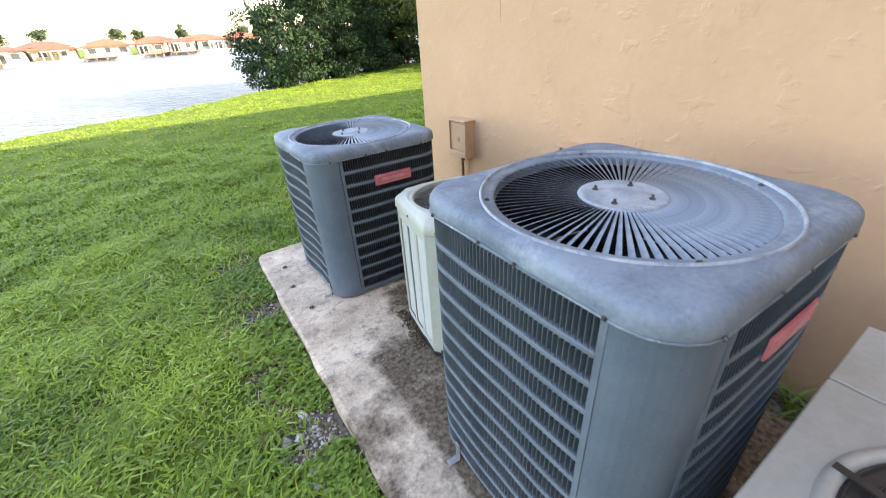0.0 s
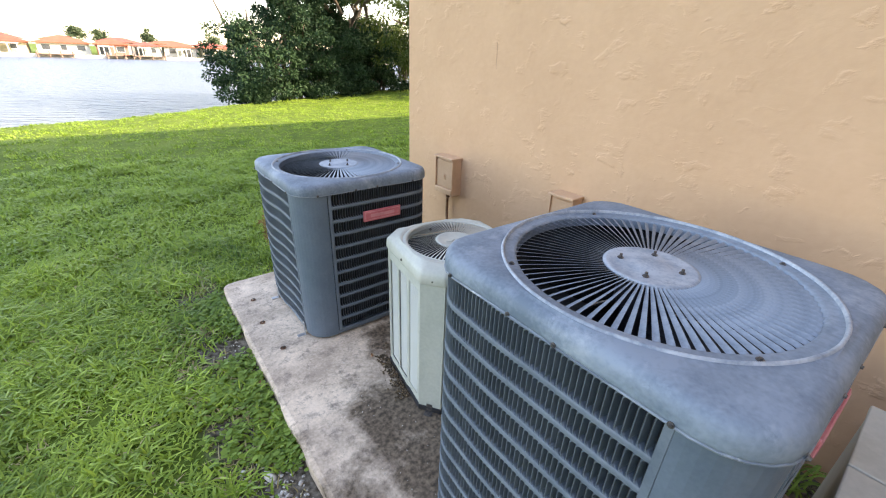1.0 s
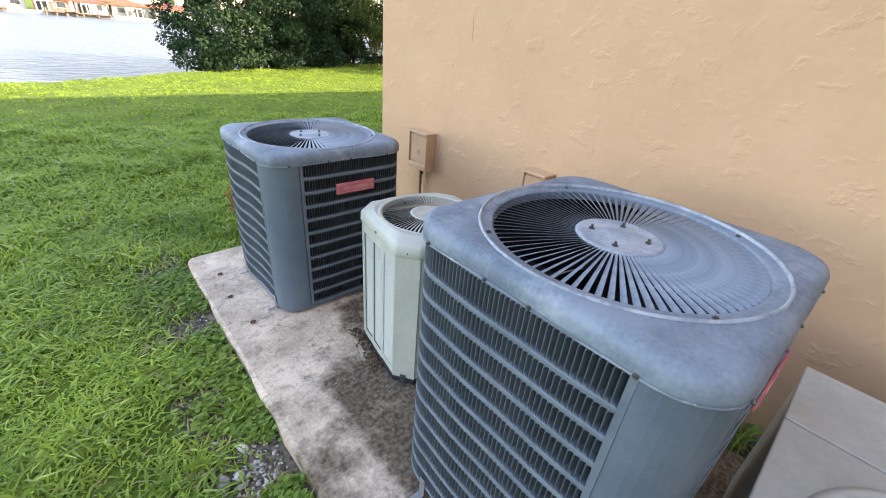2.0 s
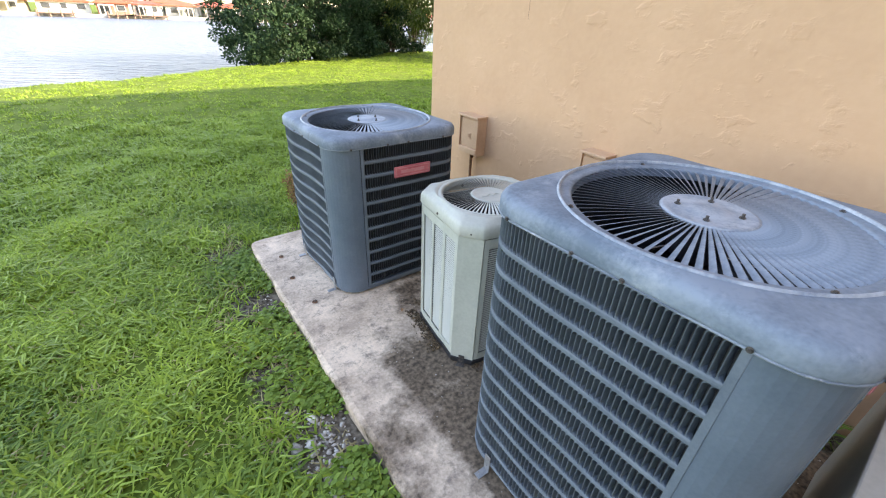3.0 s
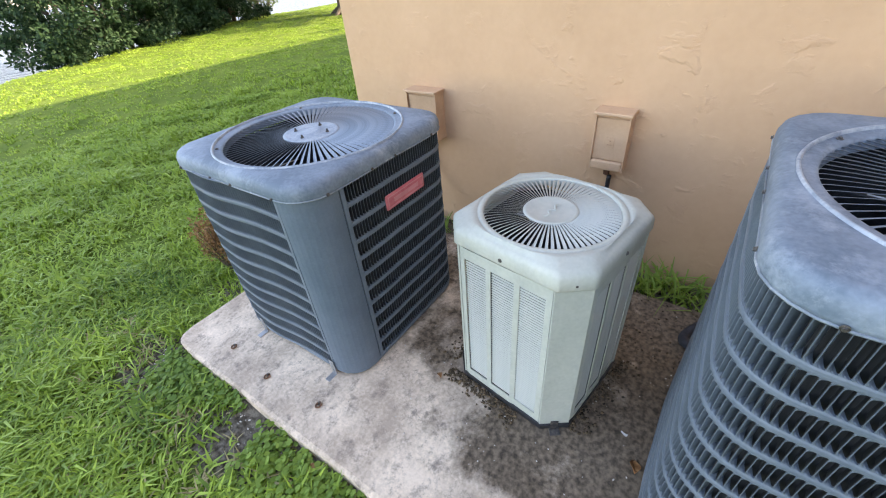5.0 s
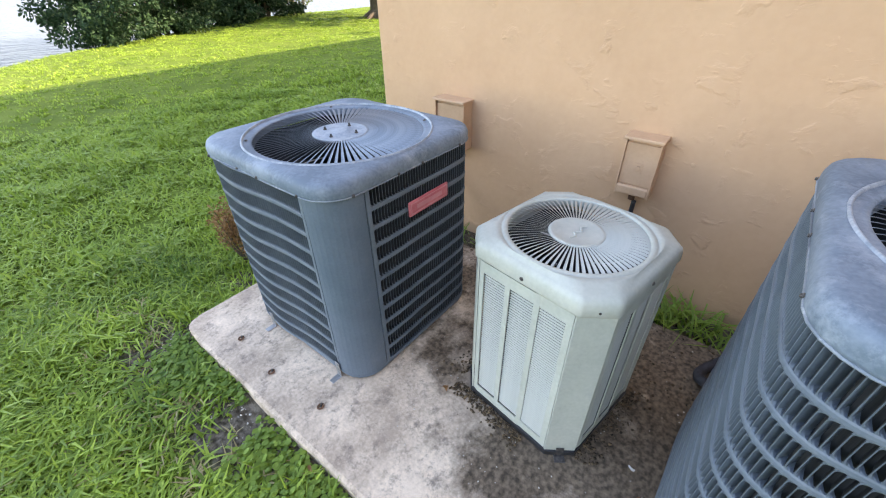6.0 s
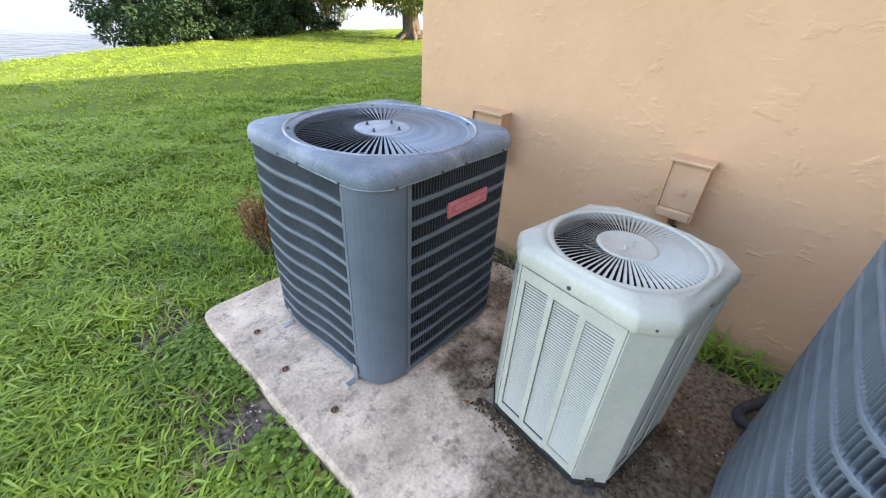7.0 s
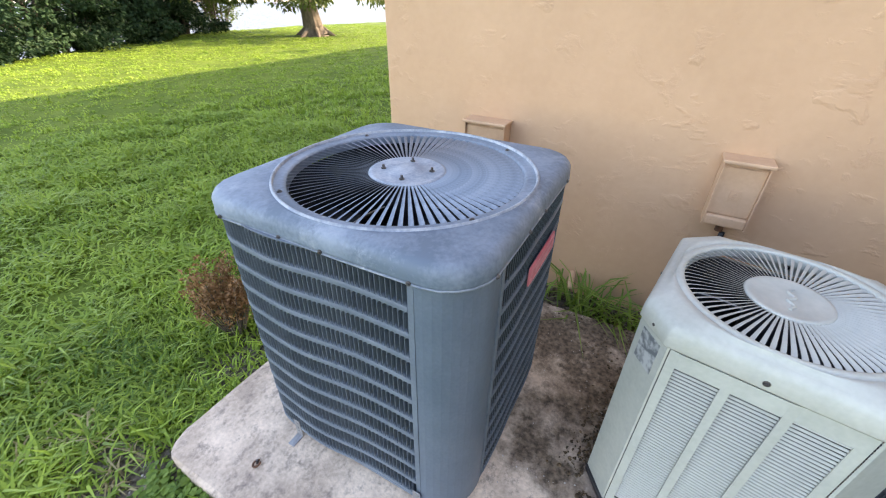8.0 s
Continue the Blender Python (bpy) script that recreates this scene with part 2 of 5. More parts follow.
def concrete():
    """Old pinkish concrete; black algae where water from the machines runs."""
    m = mat("stained_concrete", (0.45, 0.355, 0.275), (0.80, 0.655, 0.515), rough=0.9, scale=4, fine=70, contrast=0.42, bump=0.6, spec=0.2, dirt=(0.22, 0.178, 0.15), dirt_scale=15, dirt_at=0.51)
    N, L = m.node_tree.nodes, m.node_tree.links
    p = N["Principled BSDF"]
    base = p.inputs["Base Color"].links[0].from_socket
    tc = N.new("ShaderNodeTexCoord")
    sep = N.new("ShaderNodeSeparateXYZ")
    L.new(tc.outputs["Object"], sep.inputs[0])
    ns = N.new("ShaderNodeTexNoise")
    ns.inputs["Scale"].default_value = 4.5
    ns.inputs["Detail"].default_value = 8
    ns.inputs["Roughness"].default_value = 0.7
    L.new(tc.outputs["Object"], ns.inputs[0])
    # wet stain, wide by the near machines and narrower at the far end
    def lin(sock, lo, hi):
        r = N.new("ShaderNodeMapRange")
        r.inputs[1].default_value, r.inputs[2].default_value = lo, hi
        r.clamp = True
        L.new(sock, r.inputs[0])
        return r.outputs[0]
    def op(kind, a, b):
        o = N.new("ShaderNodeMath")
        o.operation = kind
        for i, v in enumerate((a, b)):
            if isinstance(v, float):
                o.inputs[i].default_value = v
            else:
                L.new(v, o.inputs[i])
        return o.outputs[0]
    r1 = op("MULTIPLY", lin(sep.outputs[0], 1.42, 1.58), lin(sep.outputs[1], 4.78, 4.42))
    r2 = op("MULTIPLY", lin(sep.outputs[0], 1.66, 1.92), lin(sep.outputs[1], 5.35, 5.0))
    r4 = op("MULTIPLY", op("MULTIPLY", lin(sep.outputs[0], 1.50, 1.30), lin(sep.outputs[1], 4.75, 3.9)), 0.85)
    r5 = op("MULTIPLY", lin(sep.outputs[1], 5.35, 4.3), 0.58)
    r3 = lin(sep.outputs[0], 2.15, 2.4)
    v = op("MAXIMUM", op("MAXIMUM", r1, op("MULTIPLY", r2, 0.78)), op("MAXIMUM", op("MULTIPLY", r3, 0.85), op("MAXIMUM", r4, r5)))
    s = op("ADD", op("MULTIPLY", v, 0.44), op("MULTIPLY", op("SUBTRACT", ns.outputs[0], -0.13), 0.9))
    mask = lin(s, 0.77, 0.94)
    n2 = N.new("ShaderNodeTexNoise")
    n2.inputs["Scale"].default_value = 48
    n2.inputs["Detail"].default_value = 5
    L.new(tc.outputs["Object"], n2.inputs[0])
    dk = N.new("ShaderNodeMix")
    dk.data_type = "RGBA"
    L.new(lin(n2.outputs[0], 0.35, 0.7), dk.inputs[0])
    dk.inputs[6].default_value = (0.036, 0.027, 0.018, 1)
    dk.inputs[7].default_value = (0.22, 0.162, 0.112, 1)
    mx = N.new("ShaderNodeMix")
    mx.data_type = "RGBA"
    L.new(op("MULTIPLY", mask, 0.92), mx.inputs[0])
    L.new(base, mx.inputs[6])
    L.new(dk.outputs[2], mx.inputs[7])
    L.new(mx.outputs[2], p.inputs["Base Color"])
    return m


def lawn():
    """Turf seen from afar, with bare earth beside the slab and along the wall."""
    m = mat("lawn_turf", (0.05, 0.09, 0.013), (0.125, 0.18, 0.03), rough=0.9, scale=1.6, fine=26, contrast=0.7, bump=0.6, bump_scale=30, dist=0.03, spec=0.1, dirt=(0.13, 0.16, 0.045), dirt_scale=0.9, dirt_at=0.6)
    N, L = m.node_tree.nodes, m.node_tree.links
    p = N["Principled BSDF"]
    base = p.inputs["Base Color"].links[0].from_socket
    tc = N.new("ShaderNodeTexCoord")
    sep = N.new("ShaderNodeSeparateXYZ")
    L.new(tc.outputs["Object"], sep.inputs[0])
    ns = N.new("ShaderNodeTexNoise")
    ns.inputs["Scale"].default_value = 3.5
    ns.inputs["Detail"].default_value = 6
    L.new(tc.outputs["Object"], ns.inputs[0])
    def lin(sock, lo, hi):
        r = N.new("ShaderNodeMapRange")
        r.inputs[1].default_value, r.inputs[2].default_value = lo, hi
        L.new(sock, r.inputs[0])
        return r.outputs[0]
    def mul(a, b):
        o = N.new("ShaderNodeMath")
        o.operation = "MULTIPLY"
        L.new(a, o.inputs[0])
        L.new(b, o.inputs[1])
        return o.outputs[0]
    near = mul(lin(sep.outputs[0], 0.75, 1.10), lin(sep.outputs[1], 6.9, 6.2))
    a = N.new("ShaderNodeMath")
    a.operation = "ADD"
    L.new(near, a.inputs[0])
    L.new(ns.outputs[0], a.inputs[1])
    mask = lin(a.outputs[0], 1.0, 1.3)
    n2 = N.new("ShaderNodeTexNoise")
    n2.inputs["Scale"].default_value = 40
    n2.inputs["Detail"].default_value = 6
    L.new(tc.outputs["Object"], n2.inputs[0])
    soil = N.new("ShaderNodeMix")
    soil.data_type = "RGBA"
    L.new(lin(n2.outputs[0], 0.35, 0.68), soil.inputs[0])
    soil.inputs[6].default_value = (0.05, 0.04, 0.028, 1)
    soil.inputs[7].default_value = (0.2, 0.175, 0.14, 1)
    mx = N.new("ShaderNodeMix")
    mx.data_type = "RGBA"
    L.new(mask, mx.inputs[0])
    L.new(base, mx.inputs[6])
    L.new(soil.outputs[2], mx.inputs[7])
    L.new(mx.outputs[2], p.inputs["Base Color"])
    return m


def lake():
    m = bpy.data.materials.new("lake_water")
    m.use_nodes = True
    N, L = m.node_tree.nodes, m.node_tree.links
    p = N["Principled BSDF"]
    p.inputs["Base Color"].default_value = (0.075, 0.095, 0.125, 1)
    p.inputs["Roughness"].default_value = 0.32
    p.inputs["IOR"].default_value = 1.33
    p.inputs["Specular IOR Level"].default_value = 0.26
    tc = N.new("ShaderNodeTexCoord")
    mp = N.new("ShaderNodeMapping")
    mp.inputs["Scale"].default_value = (1, 2.2, 1)
    L.new(tc.outputs["Object"], mp.inputs[0])
    n = N.new("ShaderNodeTexNoise")
    n.inputs["Scale"].default_value = 1.2
    n.inputs["Detail"].default_value = 6
    L.new(mp.outputs[0], n.inputs[0])
    bp = N.new("ShaderNodeBump")
    bp.inputs["Strength"].default_value = 1.0
    bp.inputs["Distance"].default_value = 0.45
    L.new(n.outputs[0], bp.inputs["Height"])
    L.new(bp.outputs[0], p.inputs["Normal"])
    return m


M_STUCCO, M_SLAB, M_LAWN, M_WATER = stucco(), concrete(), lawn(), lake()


# ---- mesh helpers ----
def part(name, bm, material, parent=None, label="", smooth=False):
    me = bpy.data.meshes.new(name)
    bm.to_mesh(me)
    bm.free()
    me.materials.append(material)
    if smooth:
        for poly in me.polygons:
            poly.use_smooth = True
    ob = new(name, me)
    if parent is not None:
        ob.parent = parent
    if label:
        ob["label"] = label
    return ob


def shared(name, me, parent, m):
    ob = new(name, me)
    ob.parent = parent
    ob.matrix_basis = m
    return ob


def thing(name, m, label, category, group="", kind=""):
    ob = new(name)
    ob.matrix_basis = m
    return tagged(ob, label, category, group, kind)


def box(bm, x0, x1, y0, y1, z0, z1, bevel=0.0, m=None):
    vs = [bm.verts.new((x, y, z)) for x in (x0, x1) for y in (y0, y1) for z in (z0, z1)]
    fs = [bm.faces.new([vs[i] for i in q]) for q in ((0, 1, 3, 2), (4, 6, 7, 5), (0, 4, 5, 1), (2, 3, 7, 6), (0, 2, 6, 4), (1, 5, 7, 3))]
    out = vs
    if bevel:
        es = list({e for f in fs for e in f.edges})
        r = bmesh.ops.bevel(bm, geom=es, offset=bevel, segments=2, affect="EDGES", profile=0.5)
        out = list({v for f in r["faces"] for v in f.verts} | {v for v in vs if v.is_valid})
    if m is not None:
        bmesh.ops.transform(bm, matrix=m, verts=out)
    return bm


def cyl(bm, a, b, r0, r1=None, seg=12, caps=True):
    """A tapered rod from a to b."""
    a, b = Vector(a), Vector(b)
    r1 = r0 if r1 is None else r1
    q = (b - a).to_track_quat("Z", "Y")
    rings = []
    for c, r in ((a, r0), (b, r1)):
        rings.append([bm.verts.new(c + q @ Vector((r * math.cos(6.28318 * i / seg), r * math.sin(6.28318 * i / seg), 0))) for i in range(seg)])
    for i in range(seg):
        j = (i + 1) % seg
        bm.faces.new((rings[0][i], rings[0][j], rings[1][j], rings[1][i]))
    if caps:
        bm.faces.new(rings[0][::-1])
        bm.faces.new(rings[1])
    return bm


def tube(bm, pts, r, seg=10):
    """A round pipe along a line of points."""
    pts = [Vector(p) for p in pts]
    rings = []
    for i, c in enumerate(pts):
        d = (pts[min(i + 1, len(pts) - 1)] - pts[max(i - 1, 0)]).normalized()
        q = d.to_track_quat("Z", "Y")
        rings.append([bm.verts.new(c + q @ Vector((r * math.cos(6.28318 * k / seg), r * math.sin(6.28318 * k / seg), 0))) for k in range(seg)])
    for a, b in zip(rings, rings[1:]):
        # match the nearest start so that the skin does not twist
        s = min(range(seg), key=lambda k: (b[k].co - a[0].co).length)
        for k in range(seg):
            bm.faces.new((a[k], a[(k + 1) % seg], b[(k + 1 + s) % seg], b[(k + s) % seg]))
    bm.faces.new(rings[0][::-1])
    bm.faces.new(rings[-1])
    return bm


def smooth_line(pts, n=8):
    """Catmull-Rom points through the given ones."""
    P = [Vector(p) for p in pts]
    P = [P[0]] + P + [P[-1]]
    out = []
    for i in range(1, len(P) - 2):
        for k in range(n):
            t = k / n
            a, b, c, d = P[i - 1], P[i], P[i + 1], P[i + 2]
            out.append(0.5 * (2 * b + (c - a) * t + (2 * a - 5 * b + 4 * c - d) * t * t + (3 * b - a - 3 * c + d) * t ** 3))
    out.append(P[-2])
    return out


def outline(half, r, n, th):
    """Point of a rounded square at the angle th."""
    c, s = math.cos(th), math.sin(th)
    k = half - r
    lo, hi = 0.0, half * 1.5
    for _ in range(26):
        t = (lo + hi) / 2
        x, y = abs(t * c) - k, abs(t * s) - k
        d = math.hypot(max(x, 0), max(y, 0)) + min(max(x, y), 0) - r
        if d < 0:
            lo = t
        else:
            hi = t
    return lo * c, lo * s


def rings_mesh(rings, close_top=False, close_bottom=False):
    bm = bmesh.new()
    R = [[bm.verts.new(p) for p in ring] for ring in rings]
    n = len(R[0])
    for a, b in zip(R, R[1:]):
        for i in range(n):
            bm.faces.new((a[i], a[(i + 1) % n], b[(i + 1) % n], b[i]))
    if close_bottom:
        bm.faces.new(R[0][::-1])
    if close_top:
        bm.faces.new(R[-1])
    return bm


def mesh_np(name, verts, tris, material, parent=None):
    me = bpy.data.meshes.new(name)
    me.vertices.add(len(verts))
    me.vertices.foreach_set("co", np.asarray(verts, dtype=np.float32).ravel())
    me.loops.add(tris.size)
    me.loops.foreach_set("vertex_index", tris.astype(np.int32).ravel())
    me.polygons.add(len(tris))
    me.polygons.foreach_set("loop_start", np.arange(0, tris.size, 3, dtype=np.int32))
    me.polygons.foreach_set("loop_total", np.full(len(tris), 3, dtype=np.int32))
    me.update(calc_edges=True)
    me.validate()
    me.materials.append(material)
    ob = new(name, me)
    if parent is not None:
        ob.parent = parent
    return ob


# ---- ground, lake ----
def SHORE(x):
    """The water's edge."""
    return np.minimum(16.7 + 0.58 * x, 24.5 - 0.12 * (x - 13))


def ground_z(x, y):
    """Height of the ground: a flat lawn, a bank at the shore, the lake bed, the far shore."""
    d = (y - SHORE(x)) * 0.865 + 0.35 * np.sin(x * 0.9) * np.sin(x * 0.37 + 1)
    z = -0.075 + 0.012 * np.sin(x * 2.1 + 1) * np.cos(y * 1.7) + 0.01 * np.sin(x * 5.3) * np.sin(y * 4.7)
    bank = np.clip((d + 0.5) / 2.6, 0, 1)
    z = z - 1.9 * bank * bank * (3 - 2 * bank)
    far = np.clip((y - 123.5) / 1.0, 0, 1)
    return z * (1 - far) + far * -0.35


def axis(*spans):
    out = []
    for a, b, n in spans:
        out += list(np.linspace(a, b, n, endpoint=False))
    return np.array(out + [spans[-1][1]])


gx = axis((-2500, -60, 14), (-60, -10, 25), (-10, 20, 150), (20, 60, 40), (60, 2500, 16))
gy = axis((-2000, -30, 10), (-30, 2, 24), (2, 30, 150), (30, 60, 12), (60, 120, 8), (120, 128, 16), (128, 4500, 16))
GX, GY = np.meshgrid(gx, gy)
gv = np.stack([GX, GY, ground_z(GX, GY)], -1).reshape(-1, 3)
nx_, ny_ = len(gx), len(gy)
idx = np.arange(nx_ * ny_).reshape(ny_, nx_)
q00, q10, q11, q01 = idx[:-1, :-1].ravel(), idx[:-1, 1:].ravel(), idx[1:, 1:].ravel(), idx[1:, :-1].ravel()
ground = mesh_np("ground", gv, np.concatenate([np.stack([q00, q10, q11], 1), np.stack([q00, q11, q01], 1)]), M_LAWN)
tagged(ground, "green lawn sloping down to a lake shore", "lawn", kind="structure")

bm = bmesh.new()
vs = [bm.verts.new(p) for p in ((-2500, -30, -0.9), (2500, -30, -0.9), (2500, 140, -0.9), (-2500, 140, -0.9))]
bm.faces.new(vs)
tagged(part("water", bm, M_WATER), "pale grey rippled lake water", "lake", kind="structure")

# ---- slab ----
bm = bmesh.new()
sx = np.concatenate([np.linspace(1.285, 1.40, 7), np.linspace(1.40, 2.80, 24)[1:]])
sy = np.concatenate([np.linspace(1.2, 6.0, 82), np.linspace(6.0, 6.13, 8)[1:]])


def slab_edge(x, y):
    """Chipped, slightly wavering edges."""
    e = noise.noise((x * 6, y * 6, 0)) * 0.012
    if x < 1.29:
        x += e + 0.006 * math.sin(y * 1.3)
    if y > 6.12:
        y += e
    if x < 1.395 and y > 6.02:
        v = Vector((x - 1.395, y - 6.02))
        if v.length > 0.108:
            v = v.normalized() * (0.108 + 0.006 * noise.noise((x * 30, y * 30, 1)))
        x, y = 1.395 + v.x, 6.02 + v.y
    return x, y


grid = [[bm.verts.new((*slab_edge(x, y), 0.004 * noise.noise((x * 2, y * 2, 3)) - (0.006 if x < 1.29 or y > 6.12 else 0))) for x in sx] for y in sy]
for j in range(len(sy) - 1):
    for i in range(len(sx) - 1):
        bm.faces.new((grid[j][i], grid[j][i + 1], grid[j + 1][i + 1], grid[j + 1][i]))
rim = [grid[0][i] for i in range(len(sx))] + [grid[j][-1] for j in range(1, len(sy))] + [grid[-1][i] for i in range(len(sx) - 2, -1, -1)] + [grid[j][0] for j in range(len(sy) - 2, 0, -1)]
low = [bm.verts.new((v.co.x, v.co.y, -0.18)) for v in rim]
for i in range(len(rim)):
    j = (i + 1) % len(rim)
    bm.faces.new((rim[j], rim[i], low[i], low[j]))
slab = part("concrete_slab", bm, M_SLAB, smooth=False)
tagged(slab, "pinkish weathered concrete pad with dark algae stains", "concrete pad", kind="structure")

# ---- building ----
WALL = 3.077
CORNER = 6.30


def wall(name, x0, x1, y0, y1, z0=-0.3, z1=6.5):
    bm = bmesh.new()
    box(bm, x0, x1, y0, y1, z0, z1)
    return tagged(part(name, bm, M_STUCCO), "unseen tan painted stucco wall that closes off light", "wall", kind="structure")


bm = bmesh.new()
box(bm, WALL, WALL + 0.22, -9, CORNER, -0.3, 6.5, bevel=0.012)
tagged(part("wall_west", bm, M_STUCCO), "tan painted stucco wall with trowel marks and thin cracks", "wall", kind="structure")
wall("wall_north", WALL + 0.22, 22, CORNER - 0.22, CORNER)
wall("wall_south", WALL + 0.22, 22, -9, -8.78)
wall("wall_east", 21.78, 22, -8.78, CORNER - 0.22)
# added unseen screen behind the camera, walls and top, cutting the southern skylight
wall("wall_light_screen", -7.5, WALL, -3.7, -3.48, z1=8.6)
wall("wall_light_screen_end", -7.5, -7.28, -8.78, -3.7, z1=8.6)
bm = bmesh.new()
box(bm, -7.75, WALL - 0.26, -9.25, -3.23, 8.6, 8.82, bevel=0.02)
tagged(part("roof_light_screen", bm, M_ROOF), "flat top of the added unseen light screen", "roof", kind="structure")
bm = bmesh.new()
box(bm, WALL - 0.25, 22.25, -9.25, CORNER + 0.25, 6.5, 6.72, bevel=0.02)
tagged(part("roof", bm, M_ROOF), "flat roof edge of the tan building", "roof", kind="structure")

# thin cracks in the plaster
def crack(y, z, length, lean, seed):
    rnd = random.Random(seed)
    bm = bmesh.new()
    prev = None
    n = 7
    for i in range(n + 1):
        t = i / n
        w = 0.0012 * (1 - abs(2 * t - 1)) + 0.0003
        yy = y + lean * t * length + rnd.uniform(-0.004, 0.004)
        zz = z + t * length * (1 - abs(lean))
        a = bm.verts.new((WALL - 0.0012, yy - w, zz))
        b = bm.verts.new((WALL - 0.0012, yy + w, zz))
        c = bm.verts.new((WALL + 0.004, yy, zz))
        if prev:
            bm.faces.new((prev[0], a, c, prev[2]))
            bm.faces.new((prev[2], c, b, prev[1]))
            bm.faces.new((prev[0], prev[1], b, a))
        prev = (a, b, c)
    return tagged(part("wall_crack", bm, M_RUST), "thin dark crack in the tan stucco", "crack", "wall cracks", kind="structure")


crack(5.23, 1.53, 0.17, 0.05, 1)


# ---- top-discharge machines ----
HALF, RAD = 0.414, 0.130
CAP_HALF = 0.413        # the cap, before its lip stands out
POST_W, POST_S = 0.004, 0.026   # flat flanges of the corner post beyond its bend


def jacket_line(dent=0.0, swell=0.009, n_face=18, n_arc=8):
    """The line of the louvred jacket in plan: from the post on the west side round the back to the post on the front.
    Gives points, outward normals and the running length; the sides stand out a little in the middle."""
    k = HALF - RAD
    P, Nn = [], []
    def face(a, d, nrm, lo, hi):
        for i in range(n_face + 1):
            t = lo + (hi - lo) * i / n_face
            s = (t + k) / (2 * k)
            o = swell * math.sin(math.pi * s) - (dent * math.sin(2 * math.pi * s) if nrm == (-1, 0) else 0) + 0.0022 * math.sin(9 * s + 0.6) * math.sin(math.pi * s)
            P.append(Vector(a) + Vector(d) * t + Vector(nrm) * (o + 0.001))
            Nn.append(Vector(nrm))
    def arc(cx, cy, a0):
        for i in range(1, n_arc):
            a = radians(a0 - 90 * i / n_arc)
            v = Vector((math.cos(a), math.sin(a)))
            P.append(Vector((cx, cy)) + v * (RAD + 0.001))
            Nn.append(v)
    face((-HALF, 0), (0, 1), (-1, 0), -k + POST_W, k)
    arc(-k, k, 180)
    face((0, HALF), (1, 0), (0, 1), -k, k)
    arc(k, k, 90)
    face((HALF, 0), (0, -1), (1, 0), -k, k)
    arc(k, -k, 0)
    face((0, -HALF), (-1, 0), (0, -1), -k, k - POST_S)
    S = [0.0]
    for a, c in zip(P, P[1:]):
        S.append(S[-1] + (c - a).length)
    return P, Nn, S


JP, JN, JS = jacket_line()       # set anew for each machine


def on_jacket(s):
    """Place, normal and direction on the jacket's line at the length s."""
    s = max(0.0, min(JS[-1] - 1e-6, s))
    lo = int(np.searchsorted(JS, s, side="right")) - 1
    t = (s - JS[lo]) / (JS[lo + 1] - JS[lo])
    nrm = JN[lo].lerp(JN[lo + 1], t).normalized()
    return JP[lo].lerp(JP[lo + 1], t), nrm, Vector((nrm.y, -nrm.x))


def louver_strip_mesh(height, count, m0):
    """One pressed strip round the jacket: upright, slanted, round-ended slats."""
    bm = bmesh.new()
    span = JS[-1] - 2 * m0
    pitch = span / count
    mid = ((0.5, 0.0), (0.46, 0.0014), (0.37, 0.001), (0.26, -0.005), (0.03, -0.022))
    end = ((0.5, 0.0), (0.3, 0.0012), (0.0, 0.0012), (-0.3, 0.0008), (-0.5, 0.0))
    prof = mid
    for i in range(count):
        p, nrm, d = on_jacket(m0 + pitch * (i + 0.5))
        cols = []
        for z, sec in ((0.0, end), (0.0035, [(0.6 * a[0] + 0.4 * e[0], 0.6 * a[1] + 0.4 * e[1]) for a, e in zip(mid, end)]), (0.008, mid),
                       (height - 0.008, mid), (height - 0.0035, [(0.6 * a[0] + 0.4 * e[0], 0.6 * a[1] + 0.4 * e[1]) for a, e in zip(mid, end)]), (height, end)):
            row = []
            for a, o in sec:
                q = p + d * (a * pitch) + nrm * o
                row.append(bm.verts.new((q.x, q.y, z)))
            cols.append(row)
        for r, t in zip(cols, cols[1:]):
            for a in range(len(prof) - 1):
                bm.faces.new((r[a], t[a], t[a + 1], r[a + 1]))
        # slat's inner side, seen through its mouth: shade painted in coil colour
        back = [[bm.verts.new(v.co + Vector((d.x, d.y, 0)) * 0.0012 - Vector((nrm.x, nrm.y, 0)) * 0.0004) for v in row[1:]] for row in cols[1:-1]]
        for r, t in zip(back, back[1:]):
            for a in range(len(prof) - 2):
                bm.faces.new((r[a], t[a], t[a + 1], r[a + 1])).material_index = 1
    me = bpy.data.meshes.new("louver_strip")
    bm.to_mesh(me)
    bm.free()
    me.materials.append(M_SLAT_SHADED)
    me.materials.append(M_COIL_SLAT_SHADE)
    return me


def band(bm, s0, s1, z0, z1, step=0.03, thick=0.004):
    """A bent sheet strip in front of the slats, slightly rounded."""
    n = max(1, int((s1 - s0) / step))
    rows = []
    for i in range(n + 1):
        p, nrm, d = on_jacket(s0 + (s1 - s0) * i / n)
        row = []
        for o, z in ((-thick, z0), (0.0015, z0), (0.0032, z0 + 0.25 * (z1 - z0)), (0.0032, z0 + 0.75 * (z1 - z0)), (0.0015, z1), (-thick, z1)):
            q = p + nrm * o
            row.append(bm.verts.new((q.x, q.y, z)))
        rows.append(row)
    for a, c in zip(rows, rows[1:]):
        for k in range(5):
            bm.faces.new((a[k], a[k + 1], c[k + 1], c[k]))
    bm.faces.new(rows[0][::-1])
    bm.faces.new(rows[-1])


